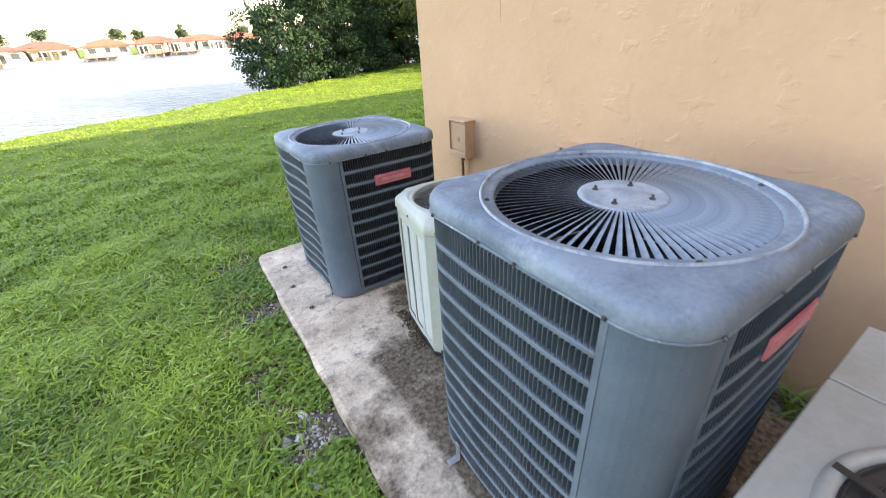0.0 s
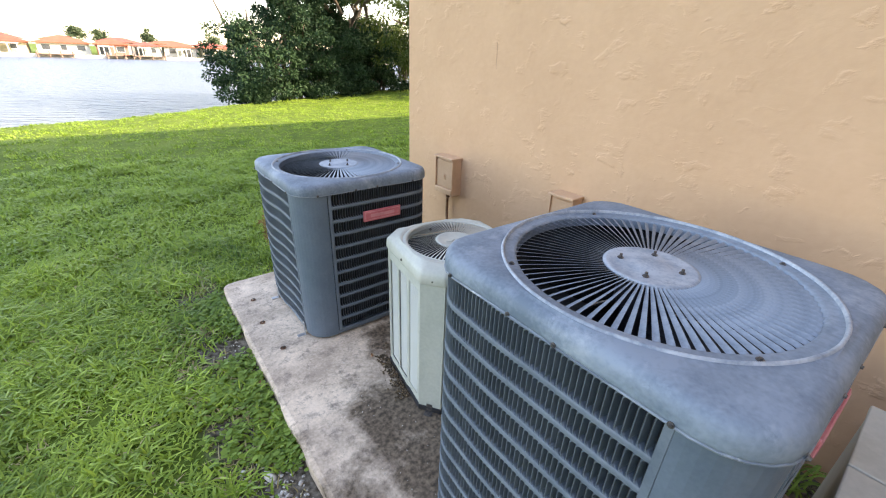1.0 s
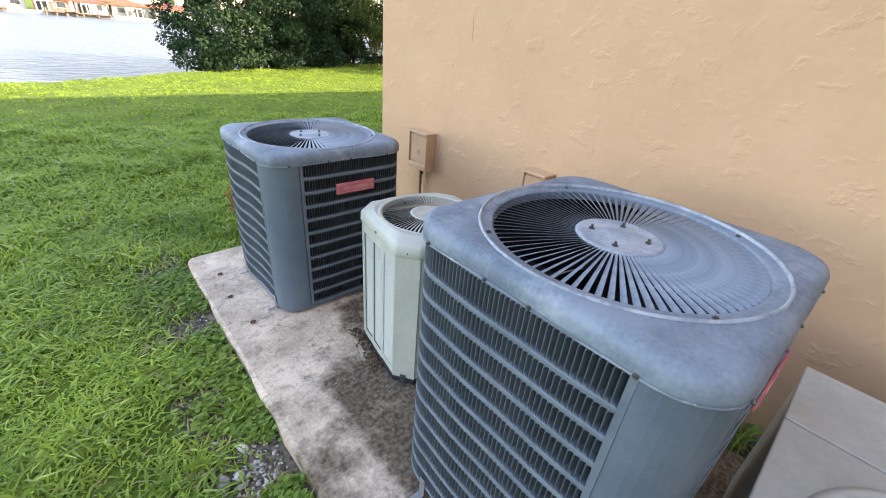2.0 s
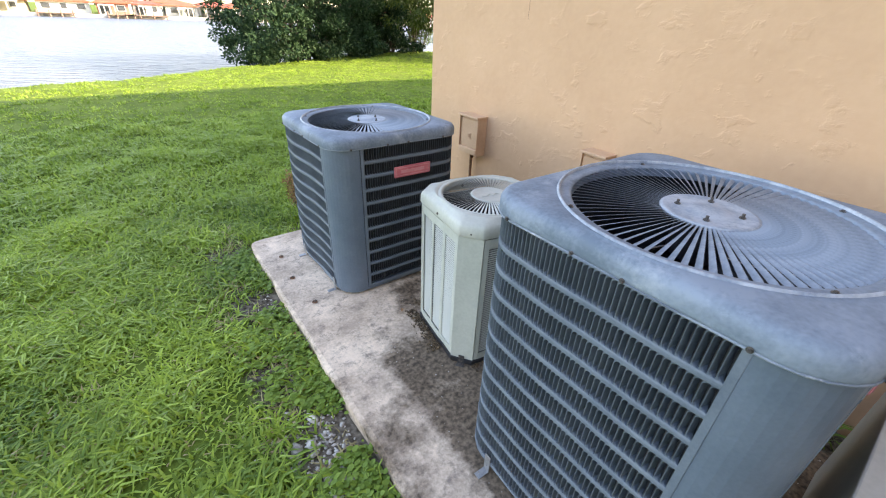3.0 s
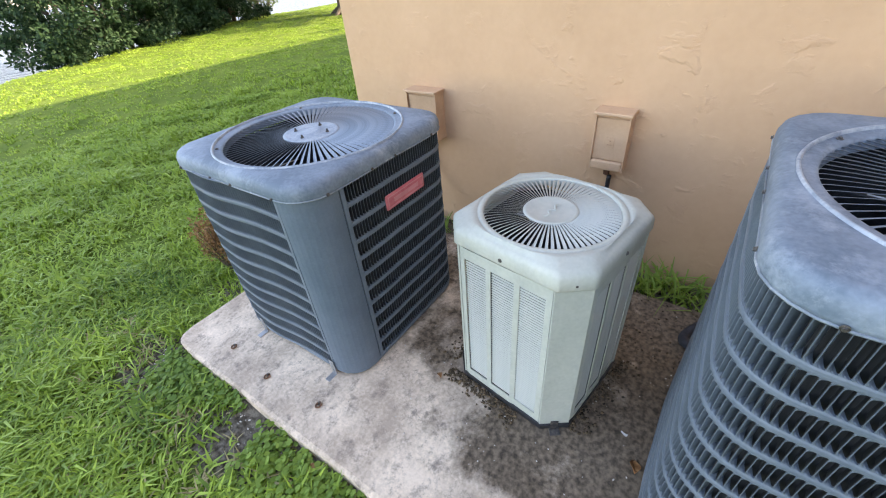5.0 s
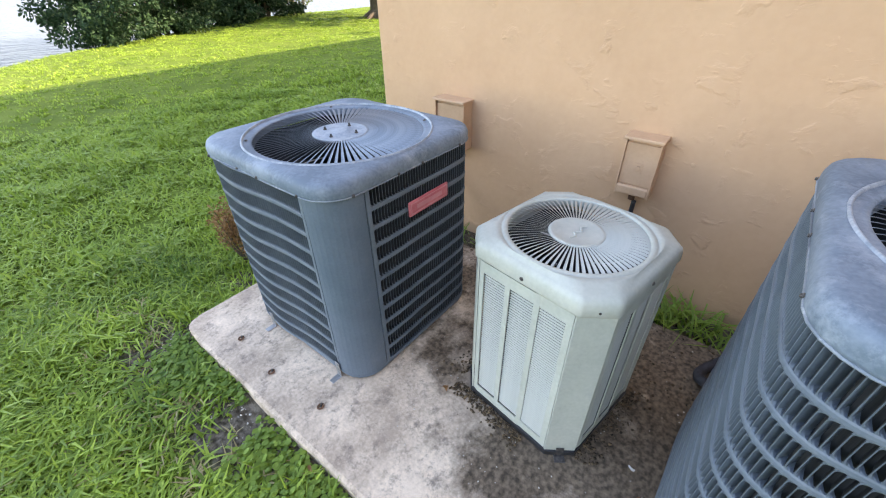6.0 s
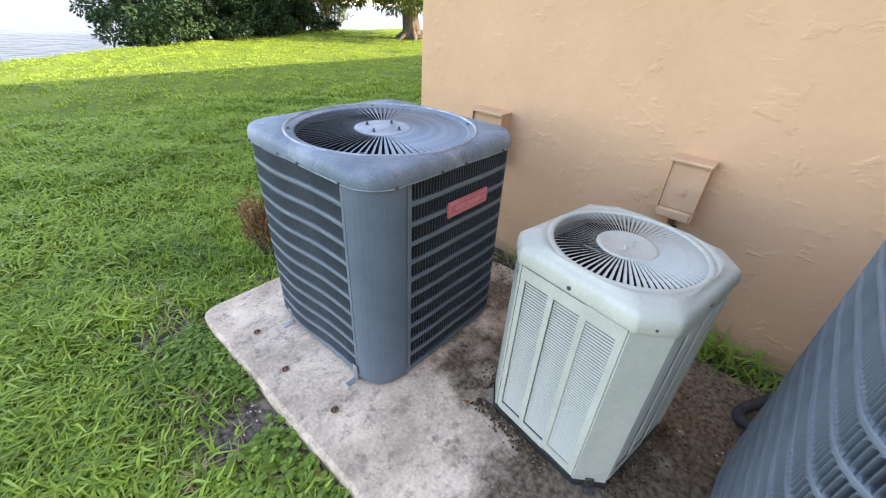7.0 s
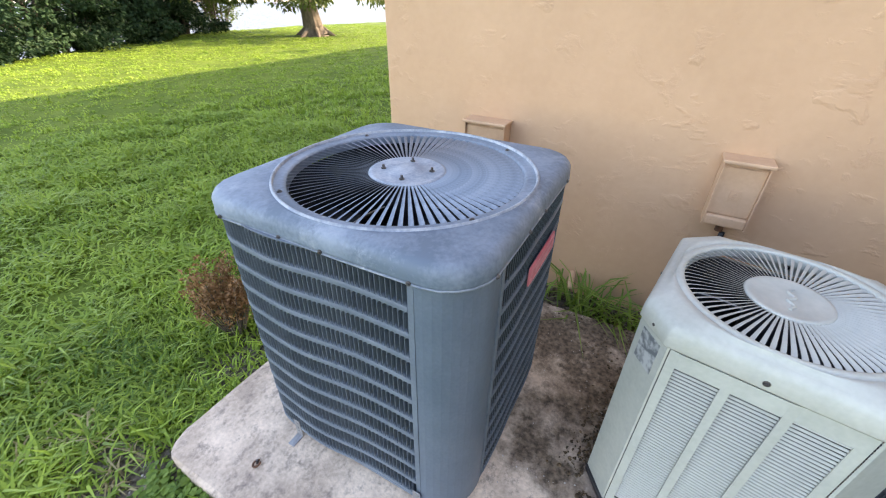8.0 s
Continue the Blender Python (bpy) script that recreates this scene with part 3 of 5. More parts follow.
def jacket_mesh(zs, top, bottom, m0):
    bm = bmesh.new()
    band(bm, 0.0, m0, bottom, top, 1)
    band(bm, JS[-1] - m0, JS[-1], bottom, top, 1)
    edge = top
    for z0, z1 in zs:
        band(bm, m0, JS[-1] - m0, z1, edge)
        edge = z0
    band(bm, m0, JS[-1] - m0, bottom, edge)
    return bm


def wire_mesh(r0, r1, w0, w1, material, drop=0.012):
    """One radial blade of the fan guard: a thin strip on edge that widens and dips at its outer end."""
    bm = bmesh.new()
    secs = []
    th = 0.0007
    for r, w, z, h in ((r0, w0, -0.002, 0.5 * w1), (r0 + 0.3 * (r1 - r0), w0 + 0.4 * (w1 - w0), 0.0, 0.75 * w1), (r0 + 0.75 * (r1 - r0), w0 + 0.8 * (w1 - w0), 0.001, 0.92 * w1), (r1 - 0.012, w1, 0.0, w1), (r1, w1 * 1.1, -drop, 0.7 * w1)):
        secs.append([bm.verts.new((r, -w - th, z - h)), bm.verts.new((r, -w + th, z - h)), bm.verts.new((r, w + th, z)), bm.verts.new((r, w - th, z))])
    for a, b in zip(secs, secs[1:]):
        for i in range(4):
            bm.faces.new((a[i], b[i], b[(i + 1) % 4], a[(i + 1) % 4]))
    bm.faces.new(secs[0])
    bm.faces.new(secs[-1][::-1])
    me = bpy.data.meshes.new("guard_wire")
    bm.to_mesh(me)
    bm.free()
    me.materials.append(material)
    return me


def screw(parent, m, r=0.007):
    bm = bmesh.new()
    cyl(bm, (0, 0, 0), (0, 0, 0.002), r * 1.5, r * 1.5, 10)
    cyl(bm, (0, 0, 0.002), (0, 0, 0.0055), r, r * 0.85, 6)
    o = part("screw", bm, M_SCREW, parent)
    o.matrix_basis = m
    return o


def fan(parent, r, z, angle):
    bm = bmesh.new()
    cyl(bm, (0, 0, z - 0.03), (0, 0, z + 0.04), 0.055, 0.05, 20)
    part("fan_hub", bm, M_DARK, parent, "dark fan hub")
    cyl_b = bmesh.new()
    cyl(cyl_b, (0, 0, z + 0.03), (0, 0, z + 0.13), 0.07, 0.07, 24)
    part("fan_motor", cyl_b, M_DARK, parent, "dark fan motor")
    bm = bmesh.new()
    cols = []
    for i in range(9):
        t = i / 8
        rr = 0.05 + (r - 0.05) * t
        row = []
        for k in range(6):
            s = k / 5 - 0.5
            a = s * (0.9 + 0.55 * t) + 0.25 * t
            row.append(bm.verts.new((rr * math.cos(a), rr * math.sin(a), z + 0.09 * s + 0.02 * (s * s))))
        cols.append(row)
    for a, b in zip(cols, cols[1:]):
        for k in range(5):
            bm.faces.new((a[k], b[k], b[k + 1], a[k + 1]))
    bm.normal_update()
    bmesh.ops.solidify(bm, geom=list(bm.faces), thickness=0.003)
    me = bpy.data.meshes.new("fan_blade")
    bm.to_mesh(me)
    bm.free()
    me.materials.append(M_BLADE)
    edge = bmesh.new()
    pts = [(rr * math.cos(0.25 * tt + 0.5 * (0.9 + 0.55 * tt)), rr * math.sin(0.25 * tt + 0.5 * (0.9 + 0.55 * tt)), z + 0.053) for tt, rr in ((q / 8, 0.05 + (r - 0.05) * q / 8) for q in range(1, 8))]
    tube(edge, pts, 0.0022, 6)
    eme = bpy.data.meshes.new("blade_edge")
    edge.to_mesh(eme)
    edge.free()
    eme.materials.append(M_BLADE_EDGE)
    for i in range(3):
        b = shared("fan_blade", me, parent, pose(0, 0, 0, 0, 0, angle + 120 * i))
        shared("blade_edge", eme, b, pose(0, 0, 0))["label"] = "bright worn leading edge"


def strap(parent, m):
    """A bent, slotted galvanised hold-down strap."""
    bm = bmesh.new()
    box(bm, -0.014, 0.014, 0, 0.003, 0.0, 0.085, 0.001)
    box(bm, -0.014, 0.014, 0, 0.05, -0.004, -0.0005, 0.001)
    for z in (0.018, 0.045, 0.07):
        box(bm, -0.004, 0.004, 0.003, 0.0042, z - 0.008, z + 0.008)
    o = part("hold_down_strap", bm, M_GALV, parent, "galvanised hold-down strap")
    o.matrix_basis = m
    return o


def grey_condenser(m, height, rows, first, fan_angle, label, dent=0.0, swell=0.009):
    global JP, JN, JS
    JP, JN, JS = jacket_line(dent, swell)
    root = thing("air_conditioner", m, label, "air conditioner", "grey outdoor units")
    top = height - 0.066
    first -= 0.020
    # base pan
    n = 96
    th = [2 * math.pi * (i + 0.5) / n for i in range(n)]
    def ring(half, r, z):
        return [(*outline(half, r, n, t), z) for t in th]
    part("base_pan", rings_mesh([ring(HALF - 0.02, 0.11, 0.012), ring(HALF - 0.004, 0.12, 0.018), ring(HALF + 0.002, RAD, 0.04), ring(HALF - 0.004, RAD, 0.046)], True, True), M_PAINT, root)
    part("coil", rings_mesh([ring(HALF - 0.032, 0.10, 0.046), ring(HALF - 0.032, 0.10, top)]), M_COIL_SLAT_SHADE, root, "dark finned coil")
    part("inner_floor", rings_mesh([ring(HALF - 0.034, 0.10, 0.052), ring(HALF - 0.034, 0.10, 0.056)], True, True), M_DARK, root)
    # corner posts
    bm = bmesh.new()
    cols = []
    k = HALF - RAD
    prof = [(k - 0.022, HALF - 0.004), (k - 0.02, HALF), (k, HALF)] + [(k + RAD * math.sin(a), k + RAD * math.cos(a)) for a in np.linspace(0.12, math.pi / 2 - 0.12, 9)] + [(HALF, k), (HALF, k - 0.002), (HALF - 0.004, k - 0.003)]
    for z in (0.03, top):
        cols.append([bm.verts.new((x, y, z)) for x, y in prof])
    for i in range(len(prof) - 1):
        bm.faces.new((cols[0][i], cols[0][i + 1], cols[1][i + 1], cols[1][i]))
    bmesh.ops.recalc_face_normals(bm, faces=list(bm.faces))
    bm.normal_update()
    bmesh.ops.solidify(bm, geom=list(bm.faces), thickness=-0.002)
    me = bpy.data.meshes.new("corner_post")
    bm.to_mesh(me)
    bm.free()
    me.materials.append(M_PAINT)
    for poly in me.polygons:
        poly.use_smooth = False
    shared("corner_post", me, root, pose(0, 0, 0, 0, 0, 180))["label"] = "smooth grey corner post"
    # louvred jacket
    m0 = 0.016
    pitch = (top - 0.055 - first) / (rows - 1)
    gap = 0.016
    zs = [(top - first, top - 0.006)]
    for i in range(1, rows):
        z1 = top - first - pitch * (i - 1) - gap
        zs.append((z1 - pitch + gap, z1))
    jacket = part("louver_jacket", jacket_mesh(zs, top - 0.001, 0.044, m0), M_LOUVER, root, "pressed grey louvred sheet")
    count = int((JS[-1] - 2 * m0) / 0.0148)
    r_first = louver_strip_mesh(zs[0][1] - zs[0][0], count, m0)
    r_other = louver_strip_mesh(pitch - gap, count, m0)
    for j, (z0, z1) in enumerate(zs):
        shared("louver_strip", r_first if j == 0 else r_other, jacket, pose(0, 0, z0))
    # cap: rolled lip, upright skirt, soft shoulder, then a worn ridge and a sunk ring round the fan opening
    H = height
    hole = 0.352
    prof = [(H - 0.070, 0.000), (H - 0.070, 0.009), (H - 0.060, 0.0095), (H - 0.048, 0.010), (H - 0.036, 0.009), (H - 0.026, 0.005), (H - 0.018, -0.002), (H - 0.0135, -0.011), (H - 0.0115, -0.020)]
    rings = [[(*outline(CAP_HALF + d, RAD - 0.012 + d, n, t), z) for t in th] for z, d in prof]
    base = rings[-1]
    for k, z, rc in ((0.55, H - 0.0095, 0.398), (1.0, H - 0.009, 0.393), (1.0, H - 0.0105, 0.388), (1.0, H - 0.014, 0.379), (1.0, H - 0.0145, 0.362), (1.0, H - 0.016, hole + 0.002), (1.0, H - 0.021, hole - 0.002), (1.0, H - 0.046, hole - 0.004)):
        row = []
        for t, (x, y, _) in zip(th, base):
            lim = min(rc, math.hypot(x, y) - 0.001)
            row.append((x + (lim * math.cos(t) - x) * k, y + (lim * math.sin(t) - y) * k, z))
        rings.append(row)
    cap = part("top_cap", rings_mesh(rings), M_CAP, root, "chalky weathered grey metal cap", smooth=True)
    def round_at(r, z):
        return [(min(r, math.hypot(*outline(CAP_HALF - 0.020, RAD - 0.032, n, t)) - 0.002) * math.cos(t), min(r, math.hypot(*outline(CAP_HALF - 0.020, RAD - 0.032, n, t)) - 0.002) * math.sin(t), z) for t in th]
    part("guard_rim", rings_mesh([round_at(0.3925, H - 0.0105), round_at(0.390, H - 0.0050), round_at(0.3865, H - 0.0042), round_at(0.384, H - 0.006), round_at(0.3825, H - 0.0135)]), M_RIM, cap, "pale worn ridge round the fan opening", smooth=True)
    # rolled lip; its pale colour holds the edge highlight and bare patches
    bead = [[(*outline(CAP_HALF + d, RAD - 0.012 + d, n, t), H - 0.0695 + z + 0.0012 * math.sin(7 * t)) for t in th] for d, z in ((0.006, -0.002), (0.0112, -0.0016), (0.012, 0.0004), (0.0112, 0.0022), (0.009, 0.003))]
    part("cap_lip", rings_mesh(bead), M_LIP, cap, "pale rolled cap lip, edge highlight and bare patches in its colour", smooth=True)
    # fan, guard, hub
    fan(root, 0.315, H - 0.175, fan_angle)
    wm = wire_mesh(0.105, hole + 0.003, 0.0017, 0.0060, M_WIRE, 0.003)
    for i in range(84):
        shared("guard_wire", wm, root, pose(0, 0, H - 0.0175, 0, 0, 360 / 84 * i))
    def disc(r, z):
        return [(r * math.cos(t), r * math.sin(t), z) for t in th]
    HZ = H - 0.020
    hub = part("guard_hub", rings_mesh([disc(0.112, HZ - 0.010), disc(0.119, HZ - 0.003), disc(0.117, HZ + 0.001), disc(0.108, HZ + 0.003), disc(0.101, HZ + 0.0015), disc(0.05, HZ + 0.001), disc(0.045, HZ + 0.003), disc(0.01, HZ + 0.0035)], True, True), M_HUB, root, "round pressed metal hub plate, scuffed pale", smooth=True)
    for i in range(4):
        a = radians(20 + 90 * i)
        bm = bmesh.new()
        cyl(bm, (0, 0, 0), (0, 0, 0.004), 0.008, 0.008, 6)
        cyl(bm, (0, 0, 0.004), (0, 0, 0.013), 0.004, 0.004, 8)
        o = part("hub_bolt", bm, M_SCREW, hub)
        o.matrix_basis = pose(0.075 * math.cos(a), 0.075 * math.sin(a), HZ + 0.001)
    # screws along the skirt, and on the rim
    for side in range(4):
        for u in (-0.274, -0.035, 0.097, 0.312):
            screw(root, pose(0, 0, 0, 0, 0, 90 * side) @ pose(u, CAP_HALF + 0.010, H - 0.066, -90, 0, 0), 0.0042)
    for i in range(4):
        a = radians(45 + 90 * i + 12)
        screw(root, pose(0.371 * math.cos(a), 0.371 * math.sin(a), H - 0.0145), 0.005)
    for side in range(4):
        for u in (-0.268, 0.25):
            if side in (1, 3):
                strap(root, pose(0, 0, 0, 0, 0, 90 * side) @ pose(u, HALF + 0.008, 0.004))
    # badge on the front
    bm = bmesh.new()
    box(bm, -0.122, 0.122, 0, 0.008, -0.032, 0.032, 0.006)
    bd = part("badge", bm, M_BADGE, root, "faded red plastic badge")
    bd.matrix_basis = pose(0.057, -HALF - 0.012, H - 0.228) @ pose(0, 0, 0, 0, 0, 180)
    bm = bmesh.new()
    for a in ((-0.112, 0.112, 0.008, 0.0098, 0.0205, 0.0235), (-0.112, 0.112, 0.008, 0.0098, -0.0235, -0.0205), (-0.112, -0.109, 0.008, 0.0098, -0.0205, 0.0205), (0.109, 0.112, 0.008, 0.0098, -0.0205, 0.0205), (-0.078, 0.078, 0.008, 0.0098, -0.009, 0.009)):
        box(bm, *a)
    part("badge_trim", bm, M_BADGE_RIM, bd, "paler raised trim")
    return root


NEAR = pose(2.004, 3.512, 0, 0, 0, -1.2)
FAR = pose(2.012, 5.478, 0)
grey_condenser(NEAR, 1.123, 12, 0.114, 240, "tall weathered grey louvred air conditioner on a concrete pad")
grey_condenser(FAR, 0.983, 11, 0.094, 240, "lower weathered grey louvred air conditioner at the pad's end", dent=0.008, swell=0.006)


def cream_condenser(m):
    root = thing("air_conditioner", m, "small cream painted air conditioner with clipped corners, on a stained pad", "air conditioner")
    h, half, cut, H = 0.728, 0.268, 0.078, 0.803
    def octa(half, cut, z, n=12):
        base = [(half, -half + cut), (half, half - cut), (half - cut, half), (-half + cut, half), (-half, half - cut), (-half, -half + cut), (-half + cut, -half), (half - cut, -half)]
        pts = []
        for a, b in zip(base, base[1:] + base[:1]):
            for k in range(n):
                t = k / n
                pts.append((a[0] + (b[0] - a[0]) * t, a[1] + (b[1] - a[1]) * t, z))
        return pts
    part("base_pan", rings_mesh([octa(half - 0.012, cut, 0.0), octa(half + 0.004, cut, 0.004), octa(half + 0.006, cut, 0.03), octa(half - 0.004, cut, 0.034)], True, True), M_DARK, root, "dark base pan")
    part("coil", rings_mesh([octa(half - 0.035, cut, 0.034), octa(half - 0.035, cut, h)]), M_COIL_SLAT_SHADE, root, "dark finned coil")
    part("inner_floor", rings_mesh([octa(half - 0.037, cut, 0.038), octa(half - 0.037, cut, 0.041)], True, True), M_DARK, root)
    # corner panels
    bm = bmesh.new()
    c = half - cut
    prof = ((c - 0.004, half - 0.002), (c, half), (half, c), (half - 0.002, c - 0.004))
    cols = [[bm.verts.new((x, y, z)) for x, y in prof] for z in (0.03, h)]
    for i in range(3):
        bm.faces.new((cols[0][i], cols[0][i + 1], cols[1][i + 1], cols[1][i]))
    bmesh.ops.recalc_face_normals(bm, faces=list(bm.faces))
    bm.normal_update()
    bmesh.ops.solidify(bm, geom=list(bm.faces), thickness=-0.002)
    me = bpy.data.meshes.new("corner_panel")
    bm.to_mesh(me)
    bm.free()
    me.materials.append(M_CREAM)
    for i in range(4):
        shared("corner_panel", me, root, pose(0, 0, 0, 0, 0, 90 * i))
    # slatted sides: three columns of slats between ribs
    w = 2 * c - 0.014
    zt, zb = h - 0.055, 0.07
    cw = (w - 0.044 - 2 * 0.02) / 3
    bm = bmesh.new()
    xs = [-w / 2, -w / 2 + 0.022]
    for k in range(3):
        xs += [xs[-1] + cw]
        xs += [xs[-1] + (0.02 if k < 2 else 0.022)]
    zz = [0.032, zb, zt, h - 0.010]
    gridv = [[bm.verts.new((x, 0.002 + (0.004 if i in (3, 4, 5, 6) else 0), z)) for i, x in enumerate(xs)] for z in zz]
    for r in range(3):
        for k in range(7):
            if r == 1 and k in (1, 3, 5):
                continue
            bm.faces.new((gridv[r][k + 1], gridv[r][k], gridv[r + 1][k], gridv[r + 1][k + 1]))
    bm.normal_update()
    bmesh.ops.solidify(bm, geom=list(bm.faces), thickness=0.004)
    pm = bpy.data.meshes.new("slatted_panel")
    bm.to_mesh(pm)
    bm.free()
    pm.materials.append(M_CREAM)
    bm = bmesh.new()
    pts = ((-0.0042, 0.0032), (-0.0015, 0.0017), (0.0, -0.0013), (-0.001, -0.0026))
    A = [bm.verts.new((-cw / 2, y, z)) for y, z in pts]
    B = [bm.verts.new((cw / 2, y, z)) for y, z in pts]
    for i in range(3):
        bm.faces.new((A[i], B[i], B[i + 1], A[i + 1]))
    sm = bpy.data.meshes.new("slat")
    bm.to_mesh(sm)
    bm.free()
    sm.materials.append(M_CREAM_SLAT)
    ns = 54
    for i in range(4):
        pan = shared("slatted_panel", pm, root, pose(0, 0, 0, 0, 0, 90 * i) @ pose(0, half - 0.003, 0))
        for col in range(3):
            u = -w / 2 + 0.022 + cw / 2 + col * (cw + 0.02)
            for k in range(ns):
                shared("slat", sm, pan, pose(u, 0, zb + (zt - zb) * (k + 0.5) / ns))
    # cap
    rings = [octa(half - 0.004, cut, h - 0.004), octa(half + 0.006, cut, h - 0.004), octa(half + 0.008, cut, h), octa(half + 0.006, cut, h + 0.036), octa(half + 0.002, cut, h + 0.049), octa(half - 0.008, cut - 0.002, h + 0.058), octa(half - 0.022, cut - 0.004, h + 0.0625)]
    base = rings[-1]
    hole = 0.228
    for k, z, rc in ((0.6, H - 0.0035, 0.262), (1, H - 0.0025, 0.254), (1, H - 0.006, 0.251), (1, H - 0.006, 0.248), (1, H - 0.0025, 0.245), (1, H - 0.0025, hole + 0.006), (1, H - 0.006, hole), (1, H - 0.03, hole - 0.002)):
        row = []
        for x, y, _ in base:
            d = math.hypot(x, y)
            lim = min(rc, d - 0.001)
            row.append((x + (lim * x / d - x) * k, y + (lim * y / d - y) * k, z))
        rings.append(row)
    part("top_cap", rings_mesh(rings), M_CREAM_TOP, root, "chalky cream cap", smooth=True)
    fan(root, 0.2, H - 0.165, 20)
    wm = wire_mesh(0.082, hole + 0.003, 0.0013, 0.0042, M_CREAM_SLAT, 0.004)
    for i in range(76):
        shared("guard_wire", wm, root, pose(0, 0, H - 0.005, 0, 0, 360 / 76 * i))
    def disc(r, z):
        return [(r * math.cos(6.28318 * i / 48), r * math.sin(6.28318 * i / 48), z) for i in range(48)]
    hub = part("guard_hub", rings_mesh([disc(0.088, H - 0.014), disc(0.094, H - 0.009), disc(0.091, H - 0.005), disc(0.081, H - 0.0045), disc(0.074, H - 0.0075), disc(0.02, H - 0.0075)], True, True), M_CREAM_SLAT, root, "round pressed hub plate", smooth=True)
    bm = bmesh.new()
    tube(bm, smooth_line([(-0.048, -0.004, -0.001), (-0.026, -0.012, 0), (-0.008, 0.002, 0), (0.010, -0.012, 0), (0.03, 0.002, 0), (0.048, -0.006, -0.001)], 6), 0.0042, 6)
    o = part("hub_emboss", bm, M_CREAM_SLAT, hub)
    o.matrix_basis = pose(0, 0, H - 0.007)
    for i in range(4):
        screw(root, pose(0, 0, 0, 0, 0, 90 * i) @ pose(0.005, half + 0.006, h + 0.014, -90, 0, 0), 0.005)
        screw(root, pose(0, 0, 0, 0, 0, 90 * i + 45) @ pose(0, half * 1.414 - cut * 0.707 + 0.006, h + 0.014, -90, 0, 0), 0.005)
    # label on the corner
    bm = bmesh.new()
    box(bm, -0.036, 0.036, 0, 0.002, -0.05, 0.05, 0.0005)
    o = part("label_plate", bm, M_LABEL, root, "dark faded data label")
    o.matrix_basis = pose(0, 0, 0, 0, 0, 45) @ pose(0, half * 1.414 - cut * 0.707 + 0.001, h - 0.075)
    bm = bmesh.new()
    box(bm, -0.015, 0.015, 0, 0.004, 0.0, 0.05, 0.001)
    box(bm, -0.02, 0.02, -0.01, 0.03, -0.001, 0.004, 0.001)
    o = part("hold_down_clip", bm, M_SCREW, root)
    o.matrix_basis = pose(0, 0, 0, 0, 0, 135) @ pose(0, half * 1.414 - cut * 0.707 + 0.004, 0.0)
    return root


cream_condenser(pose(2.125, 4.452, 0.0, 0, 0, -10))


def package_unit():
    """Low box with a round fan in its top, the opening's shade a dark disc."""
    root = thing("package_unit", pose(2.12, 2.60, 0), "low beige sheet-metal air conditioner with a round top fan", "air conditioner")
    bm = bmesh.new()
    box(bm, -0.52, 0.51, -0.40, 0.40, 0.02, 0.625, 0.008)
    part("body", bm, M_BEIGE, root, smooth=False)
    n = 64
    cx = -0.17
    # two top sheets with a seam between, the one under the fan ring
    bm = bmesh.new()
    box(bm, 0.175, 0.515, -0.405, 0.405, 0.628, 0.65, 0.005)
    part("top_panel", bm, M_BEIGE, root)
    bm = bmesh.new()
    box(bm, -0.525, 0.171, -0.405, 0.405, 0.628, 0.649, 0.005)
    part("fan_panel", bm, M_BEIGE, root)
    def disc(r, z):
        return [(cx + r * math.cos(6.28318 * i / n), r * math.sin(6.28318 * i / n), z) for i in range(n)]
    part("fan_ring", rings_mesh([disc(0.325, 0.647), disc(0.318, 0.66), disc(0.305, 0.664), disc(0.295, 0.66), disc(0.288, 0.651)]), M_BEIGE, root, smooth=True)
    # uncut panel: a dark disc paints the shade inside the opening
    part("fan_shade_disc", rings_mesh([disc(0.289, 0.650), disc(0.287, 0.652)], True), M_DARK, root, "dark disc for the shade in the fan opening")
    for i in range(7):
        bm = bmesh.new()
        r = 0.28 - 0.035 * i
        tube(bm, [(cx + r * math.cos(a), r * math.sin(a), 0.66) for a in np.linspace(0, 2 * math.pi, 48)], 0.003, 6)
        part("guard_ring", bm, M_DARK, root)
    for a in (0.4, 1.45, 2.5, 3.55, 4.6, 5.65):
        bm = bmesh.new()
        box(bm, 0.03, 0.315, -0.009, 0.009, 0.664, 0.668)
        o = part("guard_strut", bm, M_DARK, root)
        o.matrix_basis = pose(cx, 0, 0, 0, 0, math.degrees(a))
    return root


package_unit()


